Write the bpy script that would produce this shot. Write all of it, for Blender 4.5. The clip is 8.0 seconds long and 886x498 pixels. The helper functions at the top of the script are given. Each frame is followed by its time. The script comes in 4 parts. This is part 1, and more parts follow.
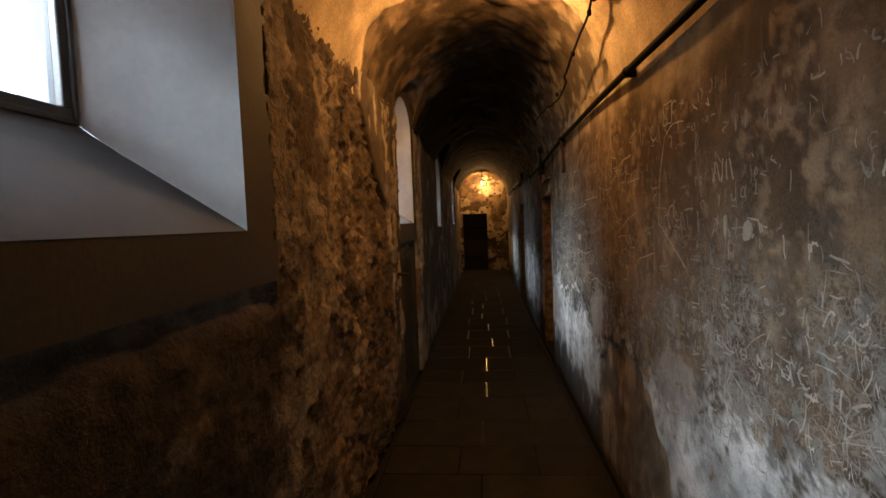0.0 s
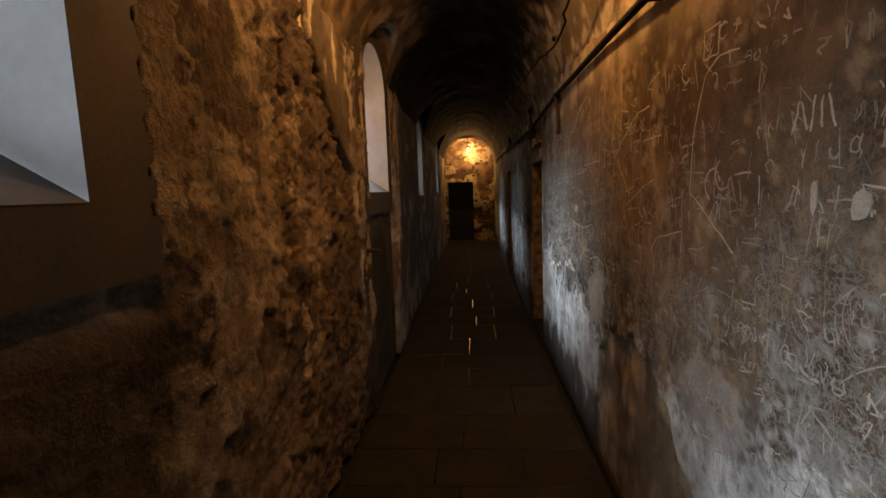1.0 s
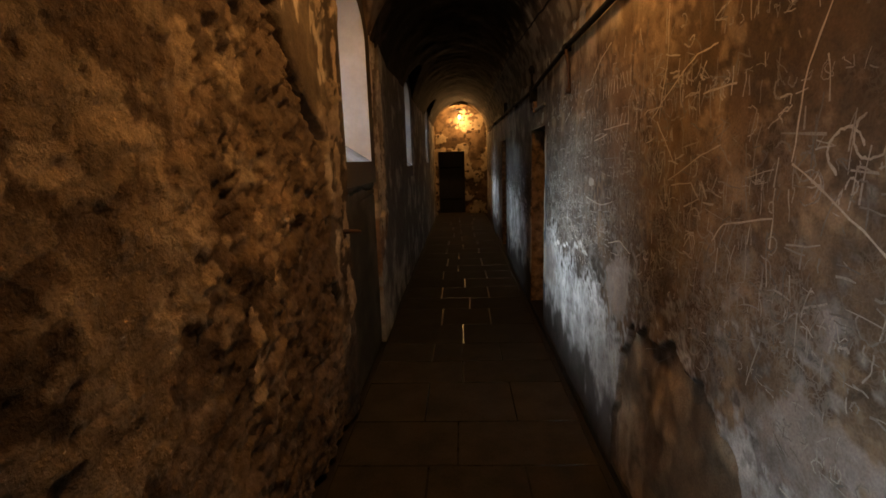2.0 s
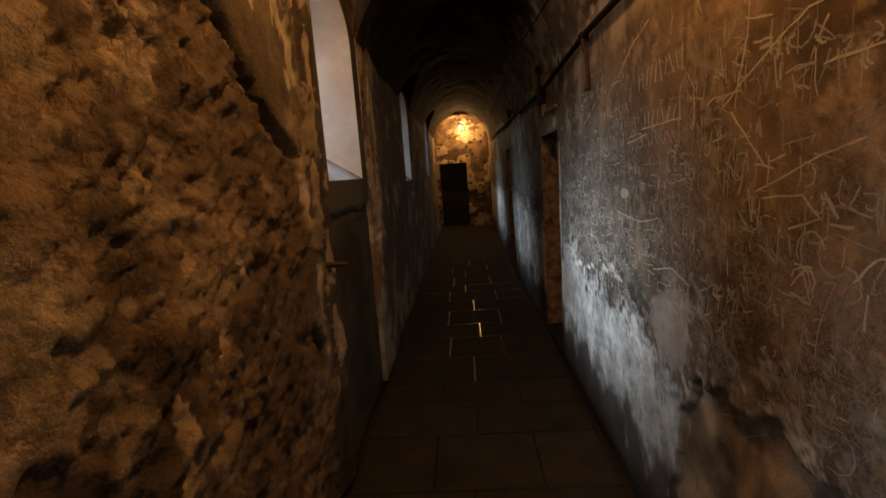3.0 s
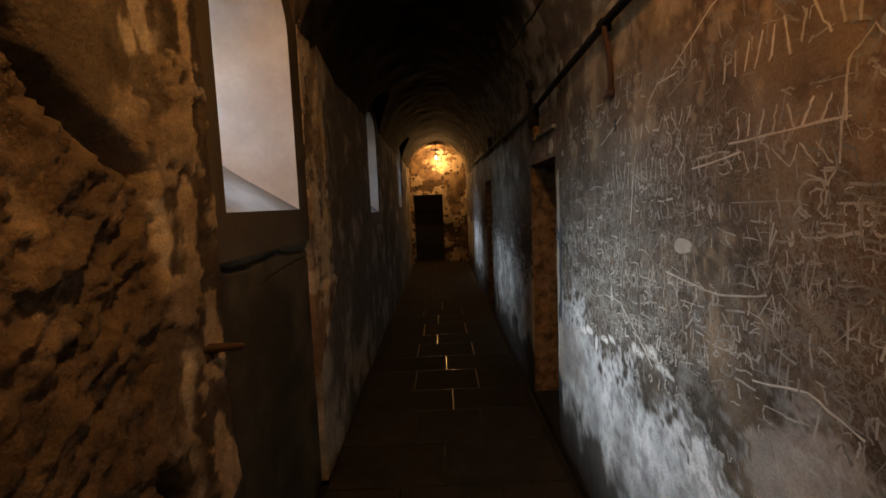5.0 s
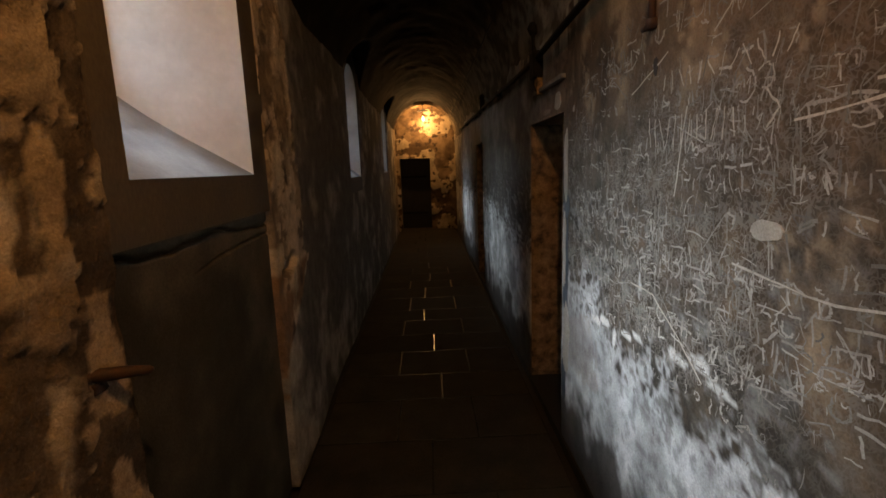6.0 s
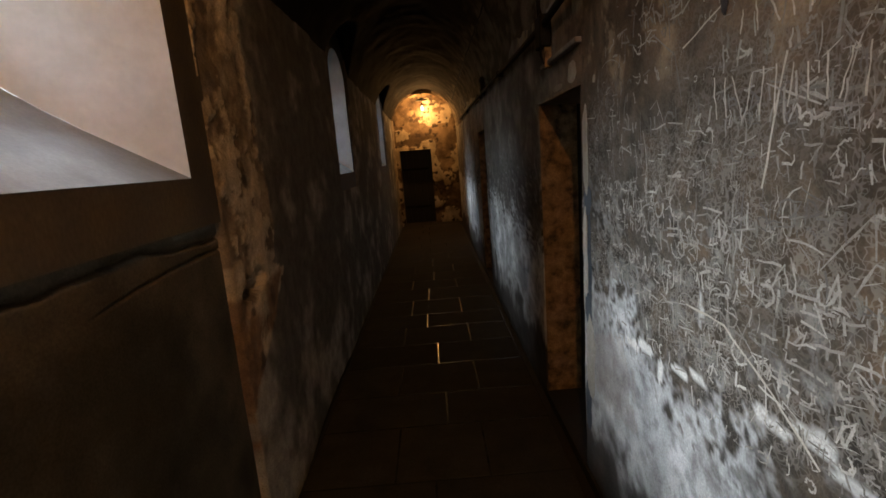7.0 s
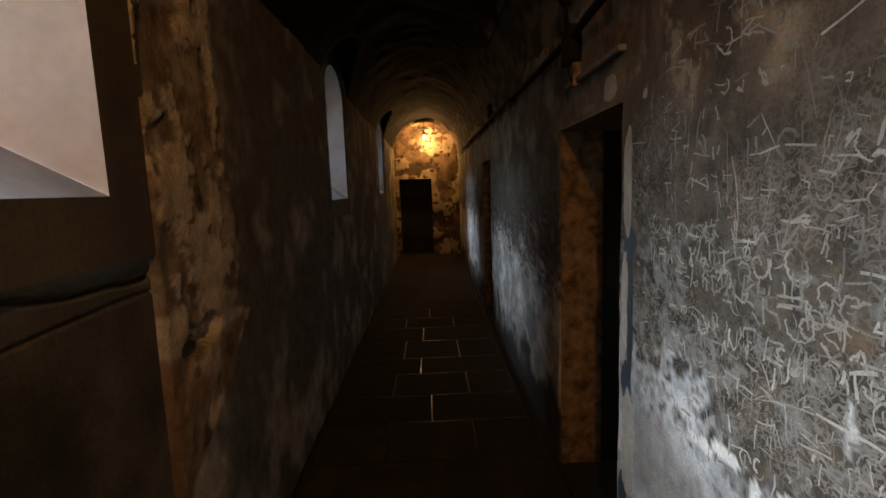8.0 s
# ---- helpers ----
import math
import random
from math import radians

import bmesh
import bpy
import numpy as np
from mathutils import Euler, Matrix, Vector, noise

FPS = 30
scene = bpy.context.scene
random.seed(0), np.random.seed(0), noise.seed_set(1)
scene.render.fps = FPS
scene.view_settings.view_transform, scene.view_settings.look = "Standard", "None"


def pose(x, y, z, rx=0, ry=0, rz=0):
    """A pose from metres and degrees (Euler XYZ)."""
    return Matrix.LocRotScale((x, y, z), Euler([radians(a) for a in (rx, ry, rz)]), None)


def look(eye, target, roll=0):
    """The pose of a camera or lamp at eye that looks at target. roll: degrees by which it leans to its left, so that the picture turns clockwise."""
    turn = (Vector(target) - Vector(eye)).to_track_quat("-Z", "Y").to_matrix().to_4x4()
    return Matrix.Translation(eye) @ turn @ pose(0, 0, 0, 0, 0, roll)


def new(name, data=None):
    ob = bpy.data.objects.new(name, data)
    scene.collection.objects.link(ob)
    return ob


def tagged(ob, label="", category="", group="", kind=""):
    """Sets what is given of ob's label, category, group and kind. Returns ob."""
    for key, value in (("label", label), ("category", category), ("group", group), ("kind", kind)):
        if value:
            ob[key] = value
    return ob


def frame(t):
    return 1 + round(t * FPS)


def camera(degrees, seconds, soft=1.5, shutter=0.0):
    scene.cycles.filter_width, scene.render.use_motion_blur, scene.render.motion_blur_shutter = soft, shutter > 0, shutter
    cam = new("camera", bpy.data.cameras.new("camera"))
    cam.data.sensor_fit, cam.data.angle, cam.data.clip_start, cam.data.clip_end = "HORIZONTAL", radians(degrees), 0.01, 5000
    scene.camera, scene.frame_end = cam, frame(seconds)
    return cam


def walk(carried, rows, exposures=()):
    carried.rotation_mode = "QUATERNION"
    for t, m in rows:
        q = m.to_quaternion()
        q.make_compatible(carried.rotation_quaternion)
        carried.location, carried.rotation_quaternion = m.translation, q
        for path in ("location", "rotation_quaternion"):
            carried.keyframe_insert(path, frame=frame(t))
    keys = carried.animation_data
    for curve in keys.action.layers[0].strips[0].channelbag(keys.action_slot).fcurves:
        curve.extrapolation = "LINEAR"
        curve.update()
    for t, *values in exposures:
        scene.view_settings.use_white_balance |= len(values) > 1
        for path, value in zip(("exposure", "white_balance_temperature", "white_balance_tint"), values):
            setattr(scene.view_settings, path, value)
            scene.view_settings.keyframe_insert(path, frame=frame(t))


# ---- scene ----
cam = camera(86.9, 8.0, soft=1.6)
PATH = [
    (0, (0.105, 0.47, 1.843), (-0.071, 2.459, 1.73), -2.1),
    (0.5, (0.131, 0.769, 1.841), (-0.026, 2.757, 1.684), -2.3),
    (1, (0.141, 1.066, 1.838), (0.018, 3.047, 1.591), -1.9),
    (1.5, (0.111, 1.369, 1.834), (0.028, 3.336, 1.484), -1.1),
    (1.7, (0.105, 1.484, 1.834), (0.024, 3.448, 1.461), -1.2),
    (2.8, (0.097, 2.119, 1.845), (-0.008, 4.085, 1.491), -4.0),
    (3, (0.092, 2.235, 1.848), (-0.012, 4.206, 1.526), -4.1),
    (3.5, (0.066, 2.509, 1.853), (-0.017, 4.493, 1.613), -3.2),
    (4, (0.063, 2.734, 1.854), (0.006, 4.727, 1.697), -2.2),
    (4.5, (0.11, 2.993, 1.844), (0.076, 4.988, 1.697), -2.5),
    (4.7, (0.118, 3.095, 1.847), (0.103, 5.088, 1.687), -2.5),
    (6, (0.121, 3.751, 1.852), (0.179, 5.72, 1.506), -2.0),
    (6.5, (0.162, 4.008, 1.846), (0.207, 5.969, 1.452), -3.5),
    (7, (0.202, 4.269, 1.851), (0.226, 6.232, 1.469), -4.4),
    (7.5, (0.211, 4.516, 1.842), (0.244, 6.488, 1.511), -3.7),
    (8, (0.18, 4.773, 1.835), (0.228, 6.756, 1.579), -2.0),
]
walk(cam, [(t, look(eye, target, roll)) for t, eye, target, roll in PATH], [(0.0, 0.0)])

# ---- world and light ----
world = bpy.data.worlds.new("sky")
scene.world = world
world.use_nodes = True
wn = world.node_tree.nodes
sky = wn.new("ShaderNodeTexSky")
sky.sky_type, sky.sun_disc = "NISHITA", False
sky.sun_elevation, sky.sun_rotation = radians(35), radians(80)
sky.dust_density, sky.ozone_density = 9.0, 0.4
wn["Background"].inputs["Strength"].default_value = 4.0
world.node_tree.links.new(sky.outputs["Color"], wn["Background"].inputs["Color"])

WIN_Y = (1.64, 5.66, 9.88, 14.34)      # window centres along the passage
WARM = (1.0, 0.50, 0.165)


def window_light(y, watts, shift):
    d = bpy.data.lights.new("window_daylight", "AREA")
    d.shape, d.size, d.size_y = "RECTANGLE", 1.5, 0.6
    d.energy, d.color, d.spread = watts, (0.80, 0.90, 1.0), radians(80)
    ob = new("window_daylight", d)
    ob.matrix_world = look((-2.40, y + shift, 3.22), (1.0, y - shift, 0.75))


for wy, watts, shift in zip(WIN_Y, (68, 116, 46, 74), (-0.20, 0.0, 0.1, 0.1)):
    window_light(wy, watts, shift)


def lamp_light(x, y, z, watts, radius):
    d = bpy.data.lights.new("bulb_light", "POINT")
    d.energy, d.color, d.shadow_soft_size = watts, WARM, radius
    new("bulb_light", d).location = (x, y, z)


NEAR_LAMP, END_LAMP = (0.28, 3.85, 3.47), (0.09, 17.58, 3.24)
lamp_light(*NEAR_LAMP, 68, 0.03)
lamp_light(*END_LAMP, 68, 0.03)


# ---- number noise for relief and wear ----
def lattice(seed):
    return np.random.RandomState(seed).rand(256, 256)


TABLES = [lattice(k) for k in range(12)]


def vnoise(u, v, seed=0):
    t = TABLES[seed % 12]
    u, v = np.asarray(u, float) + 71.3 * seed, np.asarray(v, float) + 39.7 * seed
    i, j = np.floor(u).astype(int), np.floor(v).astype(int)
    a, b = u - i, v - j
    a, b = a * a * (3 - 2 * a), b * b * (3 - 2 * b)
    p = lambda m, n: t[(i + m) % 256, (j + n) % 256]
    return (p(0, 0) * (1 - a) + p(1, 0) * a) * (1 - b) + (p(0, 1) * (1 - a) + p(1, 1) * a) * b


def fbm(u, v, size, octaves=4, seed=0):
    """Noise about 0, from -1 to 1, whose largest lumps are size metres."""
    out, amp, tot = 0.0, 1.0, 0.0
    for k in range(octaves):
        out = out + amp * (2 * vnoise(u / size * 2 ** k, v / size * 2 ** k, seed + k) - 1)
        tot, amp = tot + amp, amp * 0.5
    return out / tot * 1.5


def cells(u, v, du, dv, seed=0):
    """Distance to the nearest and second nearest jittered seed, and a random number for the nearest."""
    rs = np.random.RandomState(100 + seed)
    ju, jv, rr = rs.rand(256, 256), rs.rand(256, 256), rs.rand(256, 256)
    u, v = np.asarray(u, float) / du, np.asarray(v, float) / dv
    i, j = np.floor(u).astype(int), np.floor(v).astype(int)
    f1, f2, r1 = np.full(u.shape, 9.0), np.full(u.shape, 9.0), np.zeros(u.shape)
    for m in (-1, 0, 1):
        for n in (-1, 0, 1):
            a, b = (i + m) % 256, (j + n) % 256
            d = np.hypot(i + m + 0.15 + 0.7 * ju[a, b] - u, j + n + 0.15 + 0.7 * jv[a, b] - v)
            near = d < f1
            f2 = np.where(near, f1, np.minimum(f2, d))
            r1 = np.where(near, rr[a, b], r1)
            f1 = np.where(near, d, f1)
    return f1, f2, r1


def step(x, a, b):
    t = np.clip((x - a) / (b - a), 0, 1)
    return t * t * (3 - 2 * t)


# ---- materials ----
def material(name, colours, size=0.3, fine=0.01, rough=(0.75, 0.95), bump=0.3, bump_depth=0.004, tint="", metal=0.0, streak=1.0, spec=0.5, grain_range=(0.72, 1.25), lines=False):
    """Colours mixed by two noises in world metres; tint: a mesh attribute that gives the base colour instead."""
    m = bpy.data.materials.new(name)
    m.use_nodes = True
    nt = m.node_tree
    n, link = nt.nodes, nt.links.new
    b = n["Principled BSDF"]
    geo = n.new("ShaderNodeNewGeometry")
    mp = n.new("ShaderNodeMapping")
    mp.inputs["Scale"].default_value = (1, 1, 1 / streak)
    link(geo.outputs["Position"], mp.inputs["Vector"])

    def noise_node(s, detail, rgh=0.6):
        k = n.new("ShaderNodeTexNoise")
        k.inputs["Scale"].default_value, k.inputs["Detail"].default_value, k.inputs["Roughness"].default_value = 1 / s, detail, rgh
        link(mp.outputs["Vector"], k.inputs["Vector"])
        return k
    big, small = noise_node(size, 6), noise_node(fine, 3)
    if tint:
        at = n.new("ShaderNodeAttribute")
        at.attribute_name = tint
        base = at.outputs["Color"]
        ramp = n.new("ShaderNodeMapRange")
        ramp.inputs["From Min"].default_value, ramp.inputs["From Max"].default_value = 0.3, 0.7
        ramp.inputs["To Min"].default_value, ramp.inputs["To Max"].default_value = colours[0][0], colours[-1][0]
        link(big.outputs["Fac"], ramp.inputs["Value"])
        mul = n.new("ShaderNodeVectorMath")
        mul.operation = "SCALE"
        link(base, mul.inputs[0])
        link(ramp.outputs["Result"], mul.inputs["Scale"])
        base = mul.outputs["Vector"]
    else:
        ramp = n.new("ShaderNodeValToRGB")
        e = ramp.color_ramp.elements
        while len(e) < len(colours):
            e.new(0.5)
        for k, c in enumerate(colours):
            e[k].position = 0.32 + 0.36 * k / max(1, len(colours) - 1)
            e[k].color = (*c, 1)
        link(big.outputs["Fac"], ramp.inputs["Fac"])
        base = ramp.outputs["Color"]
    grain = n.new("ShaderNodeMapRange")
    grain.inputs["From Min"].default_value, grain.inputs["From Max"].default_value = 0.25, 0.75
    grain.inputs["To Min"].default_value, grain.inputs["To Max"].default_value = grain_range
    link(small.outputs["Fac"], grain.inputs["Value"])
    info = n.new("ShaderNodeObjectInfo")
    vary = n.new("ShaderNodeMapRange")
    vary.inputs["To Min"].default_value, vary.inputs["To Max"].default_value = 0.85, 1.15
    link(info.outputs["Random"], vary.inputs["Value"])
    both = n.new("ShaderNodeMath")
    both.operation = "MULTIPLY"
    link(grain.outputs["Result"], both.inputs[0])
    link(vary.outputs["Result"], both.inputs[1])
    out = n.new("ShaderNodeVectorMath")
    out.operation = "SCALE"
    link(base, out.inputs[0])
    link(both.outputs["Value"], out.inputs["Scale"])
    if lines:
        mask = None
        for size_k, distort, half in ((0.055, 1.2, 0.034), (0.03, 0.6, 0.04), (0.10, 1.8, 0.017)):
            k = noise_node(size_k, 1.5, 0.5)
            k.inputs["Distortion"].default_value = distort
            off = n.new("ShaderNodeMath")
            off.operation = "SUBTRACT"
            off.inputs[1].default_value = 0.5
            link(k.outputs["Fac"], off.inputs[0])
            ab = n.new("ShaderNodeMath")
            ab.operation = "ABSOLUTE"
            link(off.outputs["Value"], ab.inputs[0])
            mr = n.new("ShaderNodeMapRange")
            mr.inputs["From Min"].default_value, mr.inputs["From Max"].default_value = half, half * 0.4
            link(ab.outputs["Value"], mr.inputs["Value"])
            if mask is None:
                mask = mr.outputs["Result"]
            else:
                mx = n.new("ShaderNodeMath")
                mx.operation = "MAXIMUM"
                link(mask, mx.inputs[0])
                link(mr.outputs["Result"], mx.inputs[1])
                mask = mx.outputs["Value"]
        dens = n.new("ShaderNodeMath")
        dens.operation = "MULTIPLY"
        link(mask, dens.inputs[0])
        link(at.outputs["Alpha"], dens.inputs[1])
        mix = n.new("ShaderNodeMix")
        mix.data_type = "RGBA"
        link(dens.outputs["Value"], mix.inputs[0])
        link(out.outputs["Vector"], mix.inputs[6])
        mix.inputs[7].default_value = (0.28, 0.248, 0.208, 1)
        link(mix.outputs[2], b.inputs["Base Color"])
    else:
        link(out.outputs["Vector"], b.inputs["Base Color"])
    rr = n.new("ShaderNodeMapRange")
    rr.inputs["From Min"].default_value, rr.inputs["From Max"].default_value = 0.3, 0.7
    rr.inputs["To Min"].default_value, rr.inputs["To Max"].default_value = rough
    link(big.outputs["Fac"], rr.inputs["Value"])
    link(rr.outputs["Result"], b.inputs["Roughness"])
    b.inputs["Metallic"].default_value = metal
    b.inputs["Specular IOR Level"].default_value = spec
    if bump:
        mid = noise_node(fine * 3.5, 6, 0.65)
        bp = n.new("ShaderNodeBump")
        bp.inputs["Strength"].default_value, bp.inputs["Distance"].default_value = bump, bump_depth
        link(mid.outputs["Fac"], bp.inputs["Height"])
        link(bp.outputs["Normal"], b.inputs["Normal"])
    return m


def glass_material():
    m = bpy.data.materials.new("window_glass")
    m.use_nodes = True
    b = m.node_tree.nodes["Principled BSDF"]
    b.inputs["Transmission Weight"].default_value, b.inputs["Roughness"].default_value, b.inputs["IOR"].default_value = 1.0, 0.02, 1.45
    return m


def glow_material():
    m = bpy.data.materials.new("lit_bulb")
    m.use_nodes = True
    b = m.node_tree.nodes["Principled BSDF"]
    b.inputs["Base Color"].default_value = (1, 0.8, 0.5, 1)
    b.inputs["Emission Color"].default_value = (1.0, 0.62, 0.22, 1)
    b.inputs["Emission Strength"].default_value = 14
    return m


M_RUBBLE = material("rubble_and_old_render", [(0.62,) * 3, (1.35,) * 3], 0.10, 0.007, (0.8, 0.97), 1.0, 0.018, tint="tint", spec=0.25)
M_PLASTER = material("scratched_wall_paint", [(0.62,) * 3, (1.3,) * 3], 0.22, 0.009, (0.8, 0.97), 0.5, 0.003, tint="tint", lines=True, spec=0.12)
M_BAND = material("brown_painted_plaster", [(0.033, 0.0245, 0.0135), (0.059, 0.044, 0.0245)], 0.35, 0.012, (0.6, 0.8), 0.2, 0.002, streak=2.0)
# Lighter copy of M_BAND: the second bay's bounced light put into the colour.
M_BAND_LIT = material("brown_painted_plaster_lit", [(0.050, 0.038, 0.022), (0.095, 0.073, 0.043)], 0.3, 0.012, (0.6, 0.8), 0.25, 0.002, streak=2.0)
M_GREYBAND = material("sooty_painted_plaster", [(0.055, 0.05, 0.042), (0.11, 0.10, 0.085)], 0.35, 0.012, (0.6, 0.8), 0.25, 0.002, streak=2.0)
M_WHITE = material("whitewashed_reveal", [(0.62, 0.62, 0.60), (0.82, 0.82, 0.80)], 0.35, 0.03, (0.75, 0.9), 0.25, 0.003, grain_range=(0.95, 1.04))
# Darker copy of M_SILL_PALE for the first window, its shade in the colour.
M_SILL_SHADED = material("worn_shaded_sill", [(0.036, 0.032, 0.029), (0.085, 0.076, 0.07)], 0.16, 0.008, (0.6, 0.85), 0.25, 0.003, grain_range=(0.9, 1.08))
# Kept below M_WHITE: the sill's dimmer light put into its colour.
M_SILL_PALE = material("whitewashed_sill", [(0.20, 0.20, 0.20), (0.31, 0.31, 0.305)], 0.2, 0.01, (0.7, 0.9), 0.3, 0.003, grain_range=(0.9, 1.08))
M_FRAME = material("grey_painted_timber", [(0.05, 0.052, 0.05), (0.085, 0.088, 0.083)], 0.1, 0.006, (0.4, 0.6), 0.2, 0.001)
M_VAULT = material("smoke_stained_vault_plaster", [(0.62,) * 3, (1.35,) * 3], 0.3, 0.015, (0.85, 0.97), 0.6, 0.006, tint="tint", spec=0.06)
M_JAMB = material("bare_stone_jamb", [(0.05, 0.034, 0.018), (0.25, 0.16, 0.075), (0.40, 0.27, 0.14)], 0.085, 0.012, (0.8, 0.95), 0.7, 0.008)
M_CORE = material("wall_masonry", [(0.16, 0.14, 0.12), (0.24, 0.21, 0.18)], 0.3, 0.02, (0.85, 0.95), 0.4, 0.004)
M_SLAB = material("worn_flagstone", [(0.021, 0.0175, 0.0118), (0.046, 0.038, 0.0255)], 0.25, 0.010, (0.72, 0.88), 0.5, 0.003, spec=0.12)
M_MORTAR = material("damp_mortar", [(0.02, 0.017, 0.014), (0.035, 0.031, 0.026)], 0.1, 0.008, (0.13, 0.27), 0.5, 0.0015, spec=0.32)
M_GUTTER = material("damp_dirt", [(0.008, 0.007, 0.005), (0.022, 0.018, 0.014)], 0.1, 0.01, (0.7, 0.9), 0.6, 0.006)
M_IRON = material("black_painted_iron", [(0.007, 0.0065, 0.006), (0.018, 0.016, 0.013)], 0.05, 0.005, (0.7, 0.9), 0.3, 0.001, spec=0.12)
M_RUST = material("rusted_iron", [(0.022, 0.011, 0.007), (0.06, 0.027, 0.012)], 0.03, 0.004, (0.7, 0.9), 0.5, 0.002)
M_WOOD = material("dark_door_timber", [(0.006, 0.005, 0.004), (0.014, 0.011, 0.009)], 0.12, 0.006, (0.5, 0.7), 0.3, 0.002, streak=6)
M_CHIP = material("bare_lime_plaster", [(0.30, 0.265, 0.215), (0.44, 0.395, 0.33)], 0.05, 0.006, (0.8, 0.95), 0.3, 0.002)
M_BLUE = material("old_dark_blue_paint", [(0.02, 0.03, 0.04), (0.045, 0.06, 0.075)], 0.06, 0.006, (0.5, 0.7), 0.2, 0.001)
M_SCRATCH = material("scratched_through_plaster", [(0.31, 0.275, 0.232), (0.53, 0.48, 0.415)], 0.16, 0.006, (0.85, 0.95), 0.2, 0.001, spec=0.15)


def vary_islands(m, low, high):
    """Each loose stroke a little lighter or darker than the next."""
    n, link = m.node_tree.nodes, m.node_tree.links.new
    b = n["Principled BSDF"]
    was = b.inputs["Base Color"].links[0].from_socket
    geo = n.new("ShaderNodeNewGeometry")
    r = n.new("ShaderNodeMapRange")
    r.inputs["To Min"].default_value, r.inputs["To Max"].default_value = low, high
    link(geo.outputs["Random Per Island"], r.inputs["Value"])
    k = n.new("ShaderNodeVectorMath")
    k.operation = "SCALE"
    link(was, k.inputs[0])
    link(r.outputs["Result"], k.inputs["Scale"])
    link(k.outputs["Vector"], b.inputs["Base Color"])


vary_islands(M_SCRATCH, 0.34, 1.0)
M_DEEP = material("deep_cut_plaster", [(0.38, 0.325, 0.26), (0.57, 0.50, 0.415)], 0.1, 0.006, (0.85, 0.95), 0.2, 0.001, spec=0.15)
M_SHADE = material("enamel_lamp_shade", [(0.02, 0.02, 0.02), (0.035, 0.033, 0.03)], 0.05, 0.005, (0.4, 0.6), 0.1, 0.001)
M_GLASS, M_GLOW = glass_material(), glow_material()


# ---- mesh helpers ----
def finish(name, bm, mat, parent=None, label="", smooth=False):
    me = bpy.data.meshes.new(name)
    bmesh.ops.recalc_face_normals(bm, faces=bm.faces)
    bm.to_mesh(me)
    bm.free()
    me.materials.append(mat)
    if smooth:
        me.shade_smooth()
    ob = new(name, me)
    if parent:
        ob.parent = parent
    if label:
        ob["label"] = label
    return ob


part = finish


def add_box(bm, x0, x1, y0, y1, z0, z1, bevel=0.0):
    r = bmesh.ops.create_cube(bm, size=1.0)
    for v in r["verts"]:
        v.co = ((x0 + x1) / 2 + v.co.x * (x1 - x0), (y0 + y1) / 2 + v.co.y * (y1 - y0), (z0 + z1) / 2 + v.co.z * (z1 - z0))
    if bevel:
        edges = list({e for v in r["verts"] for e in v.link_edges})
        bmesh.ops.bevel(bm, geom=edges, offset=bevel, segments=2, affect="EDGES", profile=0.5)


def box(name, dims, mat, parent=None, bevel=0.0, label=""):
    bm = bmesh.new()
    add_box(bm, *dims, bevel=bevel)
    return part(name, bm, mat, parent, label)


def add_tube(bm, pts, radius, sides=10):
    """A round bar along the points."""
    pts = [Vector(p) for p in pts]
    rings = []
    for k, p in enumerate(pts):
        d = (pts[min(k + 1, len(pts) - 1)] - pts[max(k - 1, 0)]).normalized()
        side = d.cross(Vector((0.3, 0.2, 1)) if abs(d.z) < 0.9 else Vector((1, 0.2, 0))).normalized()
        up = side.cross(d)
        r = radius[k] if isinstance(radius, (list, tuple)) else radius
        rings.append([bm.verts.new(p + r * (math.cos(a) * side + math.sin(a) * up)) for a in (2 * math.pi * s / sides for s in range(sides))])
    for a, b in zip(rings, rings[1:]):
        for s in range(sides):
            bm.faces.new((a[s], a[(s + 1) % sides], b[(s + 1) % sides], b[s]))
    bm.faces.new(rings[0][::-1])
    bm.faces.new(rings[-1])


def tube(name, pts, radius, mat, parent=None, label="", sides=10):
    bm = bmesh.new()
    add_tube(bm, pts, radius, sides)
    return part(name, bm, mat, parent, label, smooth=True)


def add_lathe(bm, centre, profile, sides=24):
    """Turned shape: profile of (radius, height) about an upright axis."""
    c = Vector(centre)
    rings = [[bm.verts.new(c + Vector((r * math.cos(a), r * math.sin(a), z))) for a in (2 * math.pi * s / sides for s in range(sides))] for r, z in profile]
    for a, b in zip(rings, rings[1:]):
        for s in range(sides):
            bm.faces.new((a[s], a[(s + 1) % sides], b[(s + 1) % sides], b[s]))


def axis(a, b, size, *marks):
    """Grid lines from a to b about size apart, with the marks among them."""
    stops = sorted({a, b, *[m for m in marks if a < m < b]})
    out = [np.linspace(p, q, max(2, int(round((q - p) / size)) + 1))[:-1] for p, q in zip(stops, stops[1:])]
    return np.concatenate(out + [[b]])


